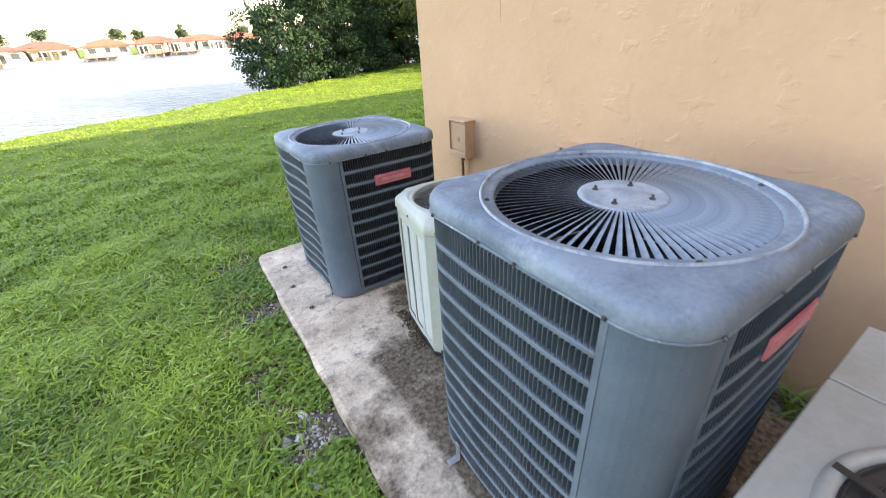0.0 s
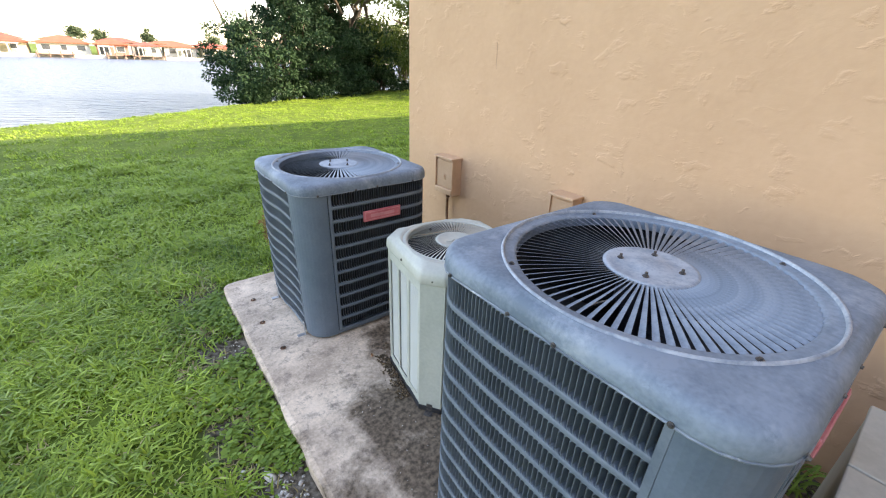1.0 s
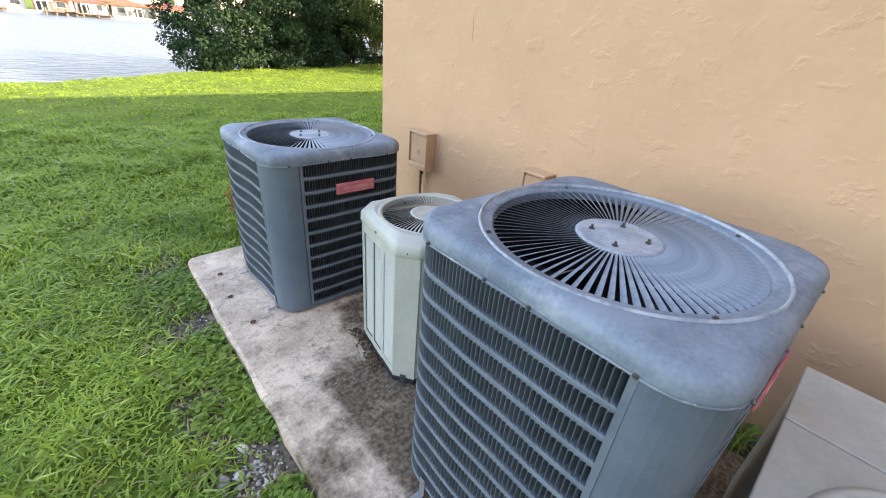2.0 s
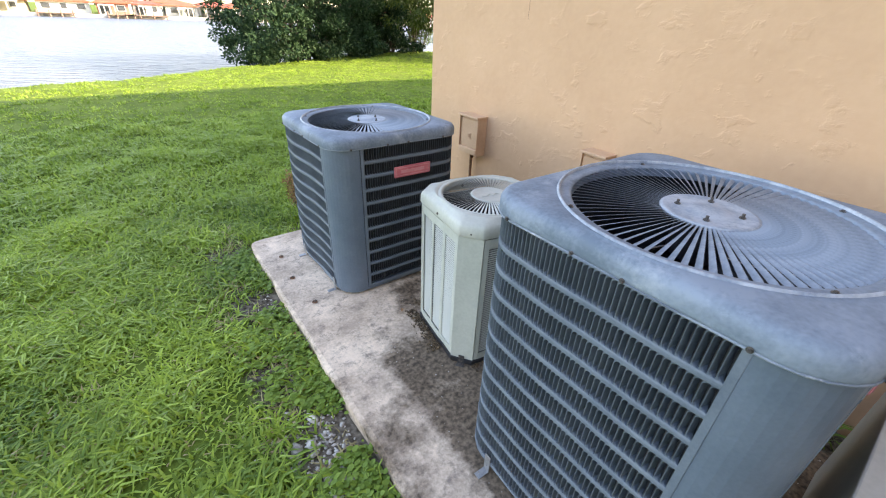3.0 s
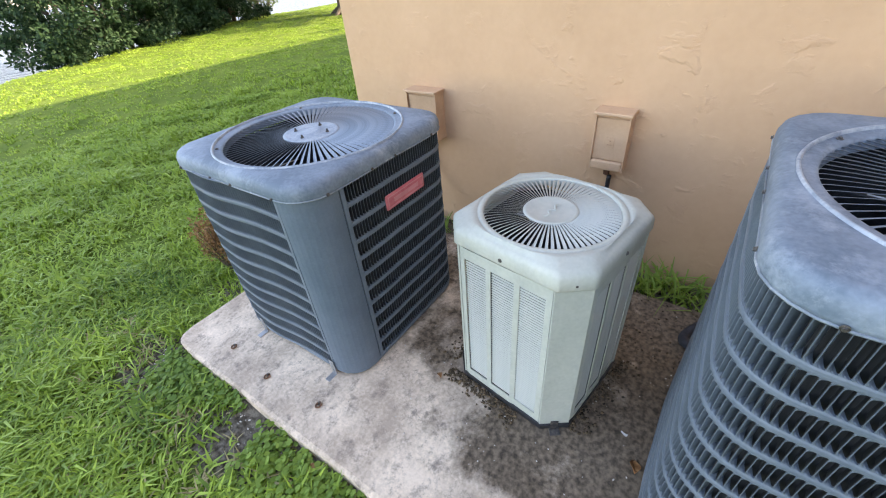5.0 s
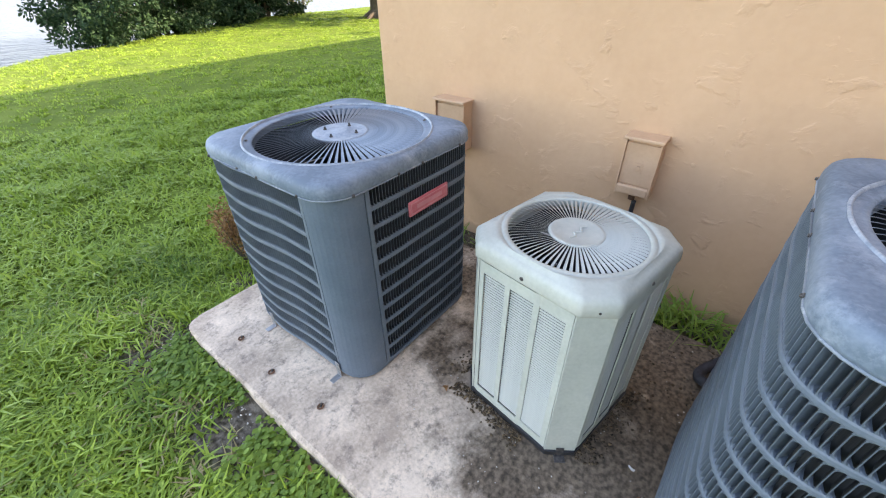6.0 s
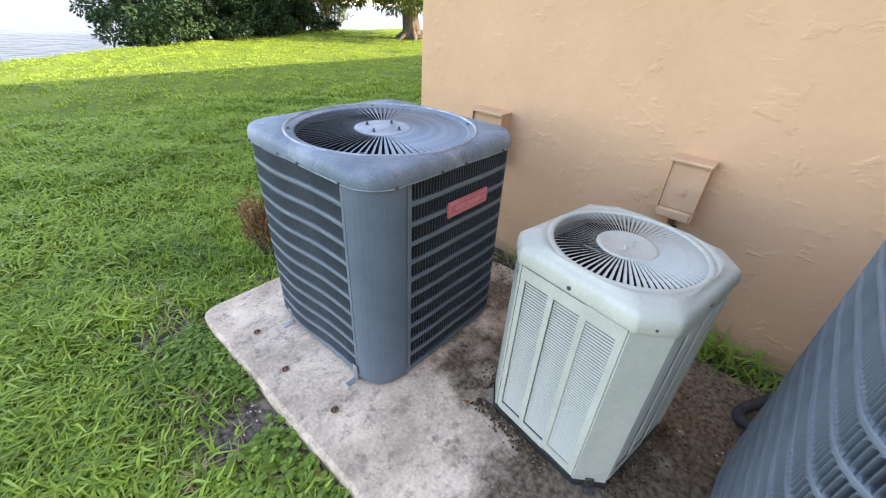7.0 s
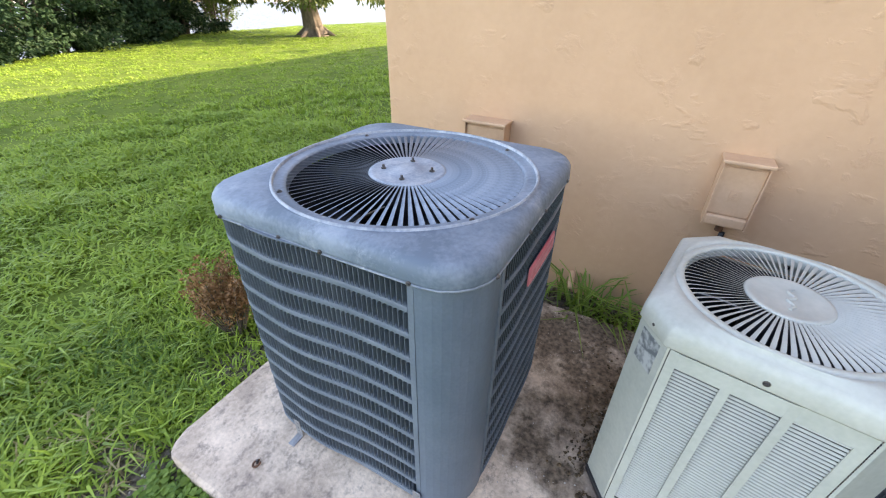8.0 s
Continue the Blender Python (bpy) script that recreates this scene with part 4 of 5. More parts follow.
# ---- disconnect boxes on the wall ----
def disconnect_box(y0, y1, z0, z1, depth, label):
    w, hgt = y1 - y0, z1 - z0
    root = thing("disconnect_box", pose(WALL, (y0 + y1) / 2, z0, 0, 0, 90), label, "electrical box", "wall boxes")
    # local x along the wall, y out of it
    bm = bmesh.new()
    box(bm, -w / 2, w / 2, 0.001, depth - 0.025, 0, hgt - 0.012, 0.003)
    part("body", bm, M_BOX, root)
    bm = bmesh.new()
    box(bm, -w / 2 + 0.006, w / 2 - 0.006, depth - 0.025, depth - 0.018, 0.055, hgt - 0.03, 0.002)
    cover = part("cover", bm, M_BOX, root)
    for x in (-w / 2, w / 2 - 0.006):
        bm = bmesh.new()
        box(bm, x, x + 0.006, depth - 0.025, depth - 0.004, 0.0, hgt - 0.012)
        part("side_flange", bm, M_BOX, root)
    bm = bmesh.new()
    box(bm, -w / 2 - 0.008, w / 2 + 0.008, 0.0, depth + 0.012, hgt - 0.012, hgt + 0.004, 0.004)
    part("rain_hood", bm, M_BOX, root)
    bm = bmesh.new()
    box(bm, -w / 2 + 0.006, w / 2 - 0.006, depth - 0.025, depth, 0.004, 0.052, 0.008)
    part("lower_lip", bm, M_BOX, root)
    bm = bmesh.new()
    box(bm, -0.02, 0.02, depth - 0.018, depth - 0.014, 0.12, 0.17, 0.001)
    cyl(bm, (0, depth - 0.014, 0.15), (0, depth - 0.006, 0.15), 0.008, 0.008, 10)
    box(bm, -0.012, 0.012, depth - 0.014, depth - 0.008, 0.13, 0.137)
    part("latch", bm, M_BOX, cover, "painted hasp")
    bm = bmesh.new()
    cyl(bm, (0, 0.04, -0.04), (0, 0.04, 0.0), 0.016, 0.016, 12)
    part("conduit_fitting", bm, M_RUST, root, "rusty conduit fitting")
    return root


disconnect_box(4.405, 4.57, 0.565, 0.86, 0.10, "tan painted disconnect box with rain hood on the stucco wall")
disconnect_box(5.53, 5.755, 0.56, 0.865, 0.10, "tan painted disconnect box near the wall's corner")


def pipe(name, pts, r, material, label, category="pipe"):
    bm = bmesh.new()
    tube(bm, smooth_line(pts, 8), r, 10)
    return tagged(part(name, bm, material, smooth=True), label, category)


pipe("conduit", [(3.03, 5.64, 0.525), (3.03, 5.64, 0.38), (2.97, 5.56, 0.22), (2.80, 5.53, 0.16), (2.62, 5.50, 0.20), (2.34, 5.48, 0.24)], 0.012, M_COPPER, "brown flexible conduit from the wall box to the machine")
pipe("conduit", [(3.035, 4.47, 0.52), (3.03, 4.47, 0.3), (2.95, 4.45, 0.14), (2.7, 4.42, 0.10), (2.38, 4.41, 0.14)], 0.012, M_DARK, "dark flexible conduit from the wall box to the machine")
pipe("refrigerant_line", [(3.09, 3.70, 0.14), (3.0, 3.71, 0.15), (2.88, 3.74, 0.09), (2.72, 3.84, 0.035), (2.60, 3.91, 0.033), (2.53, 3.92, 0.036), (2.49, 3.86, 0.05), (2.42, 3.78, 0.09), (2.36, 3.74, 0.11)], 0.022, M_PIPE, "black foam-insulated refrigerant line lying on the pad")
pipe("refrigerant_line", [(3.09, 3.66, 0.17), (2.99, 3.66, 0.17), (2.86, 3.69, 0.10), (2.72, 3.76, 0.05), (2.58, 3.83, 0.033), (2.5, 3.78, 0.06), (2.37, 3.68, 0.14)], 0.018, M_PIPE, "thin dark refrigerant line beside the thicker one")
pipe("drain_stub", [(3.09, 5.07, 0.055), (3.03, 5.06, 0.055), (3.0, 5.055, 0.045), (2.985, 5.05, 0.01)], 0.017, M_BOX, "tan painted pipe stub at the wall's foot")


# ---- plants ----
def on_slab(x, y, pad=0.0):
    return (x > 1.285 - pad) & (x < 2.82 + pad) & (y > 1.0) & (y < 6.13 + pad)


def blades(rng, x, y, h, w, lean):
    """Grass blades at the given places: two segments and a tip each."""
    n = len(x)
    a = rng.uniform(0, 2 * np.pi, n)
    dx, dy = np.cos(a), np.sin(a)
    bend = rng.uniform(0.3, 1.0, n) * lean
    z = ground_z(x, y) - 0.005
    def pt(t, side, sag):
        out = h * bend * t * t
        return np.stack([x + dx * out - dy * w * side, y + dy * out + dx * w * side, z + h * (t - sag * bend * t * t)], 1)
    V = np.stack([pt(0, -0.5, 0), pt(0, 0.5, 0), pt(0.55, -0.5, 0.3), pt(0.55, 0.5, 0.3), pt(1.0, 0, 0.42)], 1).reshape(-1, 3)
    b = (np.arange(n) * 5)[:, None]
    T = np.concatenate([b + np.array([[0, 1, 3]]), b + np.array([[0, 3, 2]]), b + np.array([[2, 3, 4]])], 0)
    return V, T


def patchy(x, y, s, ph):
    return 0.5 + 0.25 * (np.sin(x * s + ph + 1.7 * np.sin(y * s * 0.7)) + np.sin(y * s * 1.13 + 2 * ph + 1.3 * np.sin(x * s * 0.8)))


def lawn_zone(name, x0, x1, y0, y1, n, h, w, lean, seed, thin=True, material=None):
    rng = np.random.default_rng(seed)
    k = n // 9
    cx, cy = rng.uniform(x0, x1, k), rng.uniform(y0, y1, k)
    tuft_r = 0.012 + w * 1.2
    x, y = np.repeat(cx, 9) + rng.normal(0, tuft_r, k * 9), np.repeat(cy, 9) + rng.normal(0, tuft_r, k * 9)
    tall = np.repeat(rng.uniform(0.55, 1.45, k), 9)
    n = k * 9
    d = patchy(x, y, 7.0, 0.4) * 0.6 + patchy(x, y, 2.2, 2.0) * 0.4
    keep = ~on_slab(x, y, 0.012) & (x < WALL - 0.02) | (y > CORNER + 0.02)
    keep &= ~on_slab(x, y, 0.012)
    keep &= y < SHORE(x) + 0.3
    if thin:
        bare = np.clip((x - 0.70) / 0.4, 0, 1) * np.clip((6.9 - y) / 0.5, 0, 1) * (x < 1.3)
        bare = np.maximum(bare, (on_slab(x, y, 0.35) * 0.6))
        keep &= rng.uniform(0, 1, n) > bare * (0.80 + 0.5 * (patchy(x, y, 9.0, 1.0) - 0.5)) * 1.08
    keep &= rng.uniform(0, 1, n) < 0.22 + 1.05 * d
    x, y, d, tall = x[keep], y[keep], d[keep], tall[keep]
    k = len(x)
    hh = h * (0.45 + 0.9 * d) * tall * rng.uniform(0.6, 1.35, k)
    V, T = blades(rng, x, y, hh, w * rng.uniform(0.6, 1.3, k), lean)
    return tagged(mesh_np(name, V, T, material or (M_GRASS_FAR if y0 > 6.9 else M_GRASS)), "dry straw-coloured grass blades in the lawn" if material else "thick green lawn grass blades", "grass", kind="stuff")


lawn_zone("grass", -1.6, 1.6, 2.6, 7.2, 185000, 0.07, 0.0100, 1.8, 11)
lawn_zone("grass", -4.5, 5.0, 7.0, 11.0, 150000, 0.08, 0.0125, 1.7, 12)
lawn_zone("grass", -4.5, -1.5, 2.0, 7.1, 40000, 0.075, 0.011, 1.2, 13)
lawn_zone("grass", -8, 22, 10.8, 30, 420000, 0.04, 0.014, 1.2, 14, thin=False)
lawn_zone("grass", 1.3, 3.1, 5.95, 7.2, 12000, 0.08, 0.008, 1.2, 15, thin=False)
lawn_zone("grass", 4.8, 14, 7.0, 11.0, 40000, 0.075, 0.016, 1.2, 16)

lawn_zone("grass", -4.5, 1.3, -3.0, 2.7, 70000, 0.075, 0.012, 1.5, 17)
lawn_zone("grass", -8.0, -4.4, -3.0, 11.0, 60000, 0.075, 0.016, 1.5, 18)
lawn_zone("dry_grass", -2.6, 1.28, 2.6, 7.2, 16000, 0.055, 0.007, 2.2, 19, thin=False, material=M_STRAW)


def ground_weeds(n, seed):
    """Small round-leaved weeds on the bare strip."""
    rng = np.random.default_rng(seed)
    x, y = 1.27 - np.abs(rng.normal(0, 0.16, n)), rng.uniform(3.4, 6.1, n)
    keep = patchy(x, y, 6.0, 0.2) > 0.42
    x, y = x[keep], y[keep]
    k = len(x)
    per = 9
    px, py = np.repeat(x, per) + rng.normal(0, 0.018, k * per), np.repeat(y, per) + rng.normal(0, 0.018, k * per)
    pz = ground_z(px, py) + rng.uniform(0.005, 0.045, k * per)
    a = rng.uniform(0, 6.283, k * per)
    s = rng.uniform(0.005, 0.017, k * per)
    tilt = rng.normal(0, 0.35, (k * per, 2))
    ring = []
    for q in range(6):
        u, v = np.cos(a + q * 1.0472) * s, np.sin(a + q * 1.0472) * s * 0.75
        ring.append(np.stack([px + u, py + v, pz + u * tilt[:, 0] + v * tilt[:, 1]], 1))
    V = np.stack(ring, 1).reshape(-1, 3)
    o = (np.arange(k * per) * 6)[:, None]
    T = np.concatenate([o + np.array([[0, q, q + 1]]) for q in range(1, 5)], 0)
    return tagged(mesh_np("weeds", V, T, M_WEED), "small round-leaved green weeds along the pad's edge", "weeds", kind="stuff")


ground_weeds(850, 77)


def tuft(x, y, n, h, w, seed, label, z=0.0, material=None, spread=0.05):
    rng = np.random.default_rng(seed)
    xs, ys = x + rng.normal(0, spread, n), y + rng.normal(0, spread, n)
    V, T = blades(rng, xs, ys, h * rng.uniform(0.5, 1.3, n), w * rng.uniform(0.6, 1.3, n), 1.5)
    return tagged(mesh_np("grass_tuft", V, T, material or M_WEED), label, "weed", "weeds by the wall")


for i, (x, y, n, h) in enumerate(((2.92, 4.98, 60, 0.32), (2.90, 4.80, 46, 0.27), (2.95, 5.2, 22, 0.16), (2.93, 4.16, 60, 0.18), (2.95, 4.02, 60, 0.2), (2.90, 3.86, 40, 0.15), (2.94, 3.62, 30, 0.15), (2.93, 4.6, 26, 0.15), (2.95, 3.3, 30, 0.16), (2.94, 3.05, 40, 0.18), (2.94, 5.5, 30, 0.14), (2.96, 5.9, 36, 0.14))):
    tuft(x, y, n, h, 0.011, 40 + i, "arching green weeds growing at the foot of the stucco wall", spread=0.055)


def leaves(rng, centres, radii, per, size, material, name, parent=None, flat=0.6, droop=0.3):
    """Many small pointed leaves in loose clumps."""
    n = len(centres) * per
    c = np.repeat(centres, per, 0)
    r = np.repeat(radii, per)
    d = rng.normal(0, 1, (n, 3))
    d /= np.linalg.norm(d, axis=1)[:, None] + 1e-6
    p = c + d * (r * rng.uniform(0.25, 1.0, n) ** 0.6)[:, None] * np.array([1, 1, flat])
    a = d * 0.7 + rng.normal(0, 0.7, (n, 3))
    a[:, 2] -= droop
    a /= np.linalg.norm(a, axis=1)[:, None]
    b = np.cross(a, rng.normal(0, 1, (n, 3)))
    b /= np.linalg.norm(b, axis=1)[:, None] + 1e-6
    s = (size * rng.uniform(0.6, 1.4, n))[:, None]
    V = np.stack([p, p + a * s * 0.5 + b * s * 0.24, p + a * s, p + a * s * 0.5 - b * s * 0.24], 1).reshape(-1, 3)
    k = (np.arange(n) * 4)[:, None]
    T = np.concatenate([k + np.array([[0, 1, 2]]), k + np.array([[0, 2, 3]])], 0)
    return mesh_np(name, V, T, material, parent)


def limb(bm, a, b, r0, r1, bend, rnd, n=6):
    a, b = Vector(a), Vector(b)
    pts = []
    for i in range(n + 1):
        t = i / n
        pts.append(a.lerp(b, t) + Vector((rnd.uniform(-1, 1), rnd.uniform(-1, 1), rnd.uniform(-0.4, 0.6))) * bend * math.sin(math.pi * t))
    for i in range(n):
        cyl(bm, pts[i], pts[i + 1], r0 + (r1 - r0) * i / n, r0 + (r1 - r0) * (i + 1) / n, 9, caps=False)


def shrub(seed=5):
    """The broad dark evergreen at the water's edge."""
    rnd, rng = random.Random(seed), np.random.default_rng(seed)
    root = thing("shrub", pose(0, 0, 0), "broad dark green evergreen shrub overhanging the lake shore", "shrub")
    tr = bmesh.new()
    centres, radii = [], []
    A, B = Vector((5.2, 20.2, -0.3)), Vector((13.8, 24.8, -0.3))
    for i in range(16):
        t = (i + rnd.uniform(0, 0.9)) / 16
        foot = A.lerp(B, t) + Vector((rnd.uniform(-0.4, 0.4), rnd.uniform(-0.3, 0.8), 0))
        for k in range(3):
            tip = foot + Vector((rnd.uniform(-1.6, 1.2), rnd.uniform(-1.3, 1.2), rnd.uniform(1.8, 4.2)))
            limb(tr, foot, tip, 0.09, 0.025, 0.2, rnd)
    part("trunk", tr, M_BARK, root, "tangle of dark stems")
    for i in range(600):
        t = rnd.random()
        top = 4.3 * (0.62 + 0.55 * math.sin(math.pi * min(1, t * 1.2 + 0.16))) + 0.5 * math.sin(9 * t)
        top *= 0.42 + 0.58 * min(1.0, t / 0.34)
        p = A.lerp(B, t)
        u, v = rnd.gauss(0, 1), rnd.random() ** 1.05
        wide = 1.75 * (1 - 0.45 * v) + 0.35
        q = Vector((p.x + rnd.uniform(-0.7, 0.5), p.y + max(-1.2, min(1.5, u * 0.8)) * wide * 0.8, 0.0 + v * top))
        if t < 0.12:
            q.x -= rnd.uniform(0, 1.5) * (1 - abs(v - 0.35))
        centres.append(q)
        radii.append(rnd.uniform(0.2, 0.55))
    leaves(rng, np.array(centres), np.array(radii), 210, 0.115, M_LEAF, "crown", root)
    return root


shrub()


def light_bush(x, y, height, spread, seed):
    """A loose pale-leaved bush with thin stems."""
    rnd, rng = random.Random(seed), np.random.default_rng(seed)
    root = thing("shrub", pose(x, y, -0.15), "loose yellow-green bush beside the dark shrub", "shrub")
    bm = bmesh.new()
    cs, rs = [], []
    for i in range(14):
        a = rnd.uniform(0, 6.28)
        tip = Vector((spread * rnd.uniform(0.2, 1) * math.cos(a), spread * rnd.uniform(0.2, 1) * math.sin(a), height * rnd.uniform(0.5, 1)))
        limb(bm, (0.15 * math.cos(a), 0.15 * math.sin(a), 0), tip, 0.035, 0.012, 0.12, rnd)
        for k in range(7):
            t = rnd.uniform(0.35, 1.05)
            cs.append(tip * t + Vector((rnd.gauss(0, 0.2), rnd.gauss(0, 0.2), rnd.gauss(0, 0.2))))
            rs.append(rnd.uniform(0.18, 0.42))
    part("stem", bm, M_BARK, root, "thin grey-brown stems")
    leaves(rng, np.array(cs), np.array(rs), 110, 0.09, M_LEAF_LIGHT, "crown", root, droop=0.5)


light_bush(14.3, 23.6, 3.6, 1.3, 31)


def tree(foot, lean, height, spread, clumps, seed, label, low=1.4, leaf=0.16, r=0.36):
    rnd, rng = random.Random(seed), np.random.default_rng(seed)
    root = thing("tree", pose(*foot), label, "tree")
    fork = Vector((lean[0] * 0.4, lean[1] * 0.4, 1.9))
    bm = bmesh.new()
    # flared foot
    prof = ((-0.25, r * 2.0), (0.05, r * 1.55), (0.3, r * 1.12), (0.8, r * 0.96), (1.9, r * 0.9))
    for (z0, a), (z1, b) in zip(prof, prof[1:]):
        cyl(bm, (fork.x * max(0, z0) / 1.9, fork.y * max(0, z0) / 1.9, z0), (fork.x * max(0, z1) / 1.9, fork.y * max(0, z1) / 1.9, z1), a, b, 14, caps=False)
    for i in range(6):
        a = i * 1.05 + rnd.uniform(-0.2, 0.2)
        cyl(bm, (r * 0.8 * math.cos(a), r * 0.8 * math.sin(a), 0.28), (r * 2.6 * math.cos(a), r * 2.6 * math.sin(a), -0.12), r * 0.36, r * 0.14, 8)
    part("trunk", bm, M_BARK, root, "grey-brown trunk with a flared foot")
    bm = bmesh.new()
    centres, radii = [], []
    for i in range(11):
        a = i * 0.571 + rnd.uniform(-0.25, 0.25)
        tip = Vector((lean[0] + spread * rnd.uniform(0.5, 1.0) * math.cos(a), lean[1] + spread * rnd.uniform(0.5, 1.0) * math.sin(a), height * rnd.uniform(0.45, 0.95)))
        limb(bm, fork, tip, r * 0.42, 0.04, 0.45, rnd, 7)
        for k in range(clumps // 11):
            t = rnd.uniform(0.35, 1.1)
            c = fork.lerp(tip, t) + Vector((rnd.gauss(0, 0.8), rnd.gauss(0, 0.8), rnd.gauss(0.1, 0.7)))
            if rnd.random() < 0.3:
                c.z = low + rnd.random() * 1.6
            c.z = max(c.z, low)
            centres.append(c)
            radii.append(rnd.uniform(0.3, 0.7))
    part("limbs", bm, M_BARK, root)
    leaves(rng, np.array(centres), np.array(radii), 85, leaf, M_LEAF_T, "crown", root, droop=0.8)
    return root


tree((15.0, 18.5, -0.08), (-0.5, 0.3), 6.5, 4.2, 330, 21, "spreading tree with a stout flared trunk on the lawn", low=1.25)
tree((11.6, 24.0, -0.1), (-2.0, 0.4), 9.0, 4.6, 230, 22, "tall leaning tree behind the dark shrub", low=4.4, r=0.3)


def dead_plant(x, y, seed=8):
    rng, rnd = np.random.default_rng(seed), random.Random(seed)
    root = thing("dead_plant", pose(x, y, -0.08), "small dried brown bush on the grass beside the pad", "plant")
    bm = bmesh.new()
    cs = []
    for i in range(46):
        a, l = rnd.uniform(0, 6.28), rnd.uniform(0.2, 0.42)
        tip = Vector((0.15 * math.cos(a) * rnd.uniform(0.2, 1), 0.15 * math.sin(a) * rnd.uniform(0.2, 1), l))
        cyl(bm, (0.03 * math.cos(a), 0.03 * math.sin(a), 0), tip, 0.004, 0.0015, 5)
        cs += [tip * t for t in (0.7, 0.85, 1.0)]
    part("stem", bm, M_BARK, root, "dark bare stems")
    leaves(rng, np.array(cs), np.full(len(cs), 0.035), 30, 0.019, M_DRY, "foliage", root, flat=1.0, droop=-0.5)
    return root


dead_plant(1.87, 6.47)


# ---- small litter ----
def crumbs(name, places, material, label, category, squash=0.7):
    """Loose angular pieces at (x, y, z, size), one heap."""
    rnd = random.Random(len(places))
    V, T = [], []
    ico = bmesh.new()
    bmesh.ops.create_icosphere(ico, subdivisions=1, radius=1.0)
    base = [v.co.copy() for v in ico.verts]
    faces = [[v.index for v in f.verts] for f in ico.faces]
    ico.free()
    for x, y, z, r in places:
        o = len(V)
        a, sx_, sy_ = rnd.uniform(0, 6.28), rnd.uniform(0.7, 1.4), rnd.uniform(0.6, 1.1)
        c, sn = math.cos(a), math.sin(a)
        for v in base:
            k = r * rnd.uniform(0.55, 1.3)
            u, w = v.x * k * sx_, v.y * k * sy_
            V.append((x + u * c - w * sn, y + u * sn + w * c, z + v.z * k * squash))
        T += [[i + o for i in f] for f in faces]
    return tagged(mesh_np(name, np.array(V), np.array(T), material), label, category, kind="stuff")


def gz(x, y):
    return float(ground_z(np.array(x), np.array(y)))


rnd = random.Random(3)
spots = []
for i in range(2600):
    x, y = 1.265 - abs(rnd.gauss(0, 0.085)), rnd.uniform(3.1, 6.2)
    close = math.exp(-((y - 4.25) / 0.32) ** 2)
    if rnd.random() > 0.16 + 0.84 * close:
        continue
    if close > 0.4:
        x -= rnd.uniform(0, 0.18)
    r = rnd.uniform(0.0025, 0.007) * (1 + 1.1 * close * rnd.random())
    if close > 0.5 and rnd.random() < 0.07:
        r = rnd.uniform(0.013, 0.032)
    spots.append((x, y, gz(x, y) + r * 0.25, r))
crumbs("gravel", spots, M_PEBBLE, "pale broken concrete and grit on bare soil along the pad", "gravel", 0.5)

spots = []
for i in range(420):
    x, y = rnd.uniform(1.5, 2.75), rnd.uniform(3.0, 5.1)
    r = rnd.uniform(0.0012, 0.004)
    spots.append((x, y, 0.004 + r * 0.3, r))
crumbs("grit", spots, M_PEBBLE, "fine pale grit scattered on the concrete pad", "grit")

# brown litter against the machines' feet and along the wall
spots = []
for i in range(1500):
    side = rnd.random()
    off = abs(rnd.gauss(0, 0.035))
    if side < 0.30:
        q = Vector((-0.275 - off, rnd.uniform(-0.10, 0.26)))
    elif side < 0.50:
        q = Vector((rnd.uniform(-0.26, 0.25), 0.275 + off))
    elif side < 0.66:
        q = Vector((rnd.uniform(-0.20, 0.25), -0.275 - off))
    elif side < 0.78:
        q = Vector((0.28 + abs(rnd.gauss(0, 0.12)), rnd.uniform(-0.5, 0.5)))
    else:
        q = None
    if q is None:
        x, y = 2.80 - abs(rnd.gauss(0, 0.12)), rnd.uniform(3.3, 5.9)
    else:
        a = radians(-10)
        x, y = 2.125 + q.x * math.cos(a) - q.y * math.sin(a), 4.452 + q.x * math.sin(a) + q.y * math.cos(a)
    r = rnd.uniform(0.002, 0.008)
    spots.append((x, y, 0.003 + r * 0.3, r))
crumbs("leaf_litter", spots, M_LITTER, "dark brown crumbled leaf litter on the stained pad", "leaf litter", 0.45)

spots = []
for i in range(900):
    x, y = rnd.uniform(2.84, 3.06), rnd.uniform(3.2, 6.2)
    r = rnd.uniform(0.003, 0.013)
    spots.append((x, y, gz(x, y) + r * 0.3, r))
crumbs("leaf_litter", spots, M_LITTER, "brown leaf litter and soil between the pad and the wall", "leaf litter", 0.4)


def anchor(x, y, label="rusted anchor bolt stub in the concrete pad"):
    """A rusted ring of a cut-off anchor with its stub."""
    root = thing("anchor_bolt", pose(x, y, 0.002), label, "bolt", "old anchors in the pad")
    bm = bmesh.new()
    tube(bm, [(0.013 * math.cos(a), 0.013 * math.sin(a) * 0.8, 0.004) for a in np.linspace(0, 5.6, 14)], 0.0042, 6)
    part("ring", bm, M_RUST, root)
    bm = bmesh.new()
    cyl(bm, (0.004, 0, -0.002), (0.006, 0.002, 0.014), 0.005, 0.004, 8)
    part("stub", bm, M_SCREW, root)
    return root


for p in ((1.432, 5.147), (1.406, 5.473), (1.43, 5.78)):
    anchor(*p)


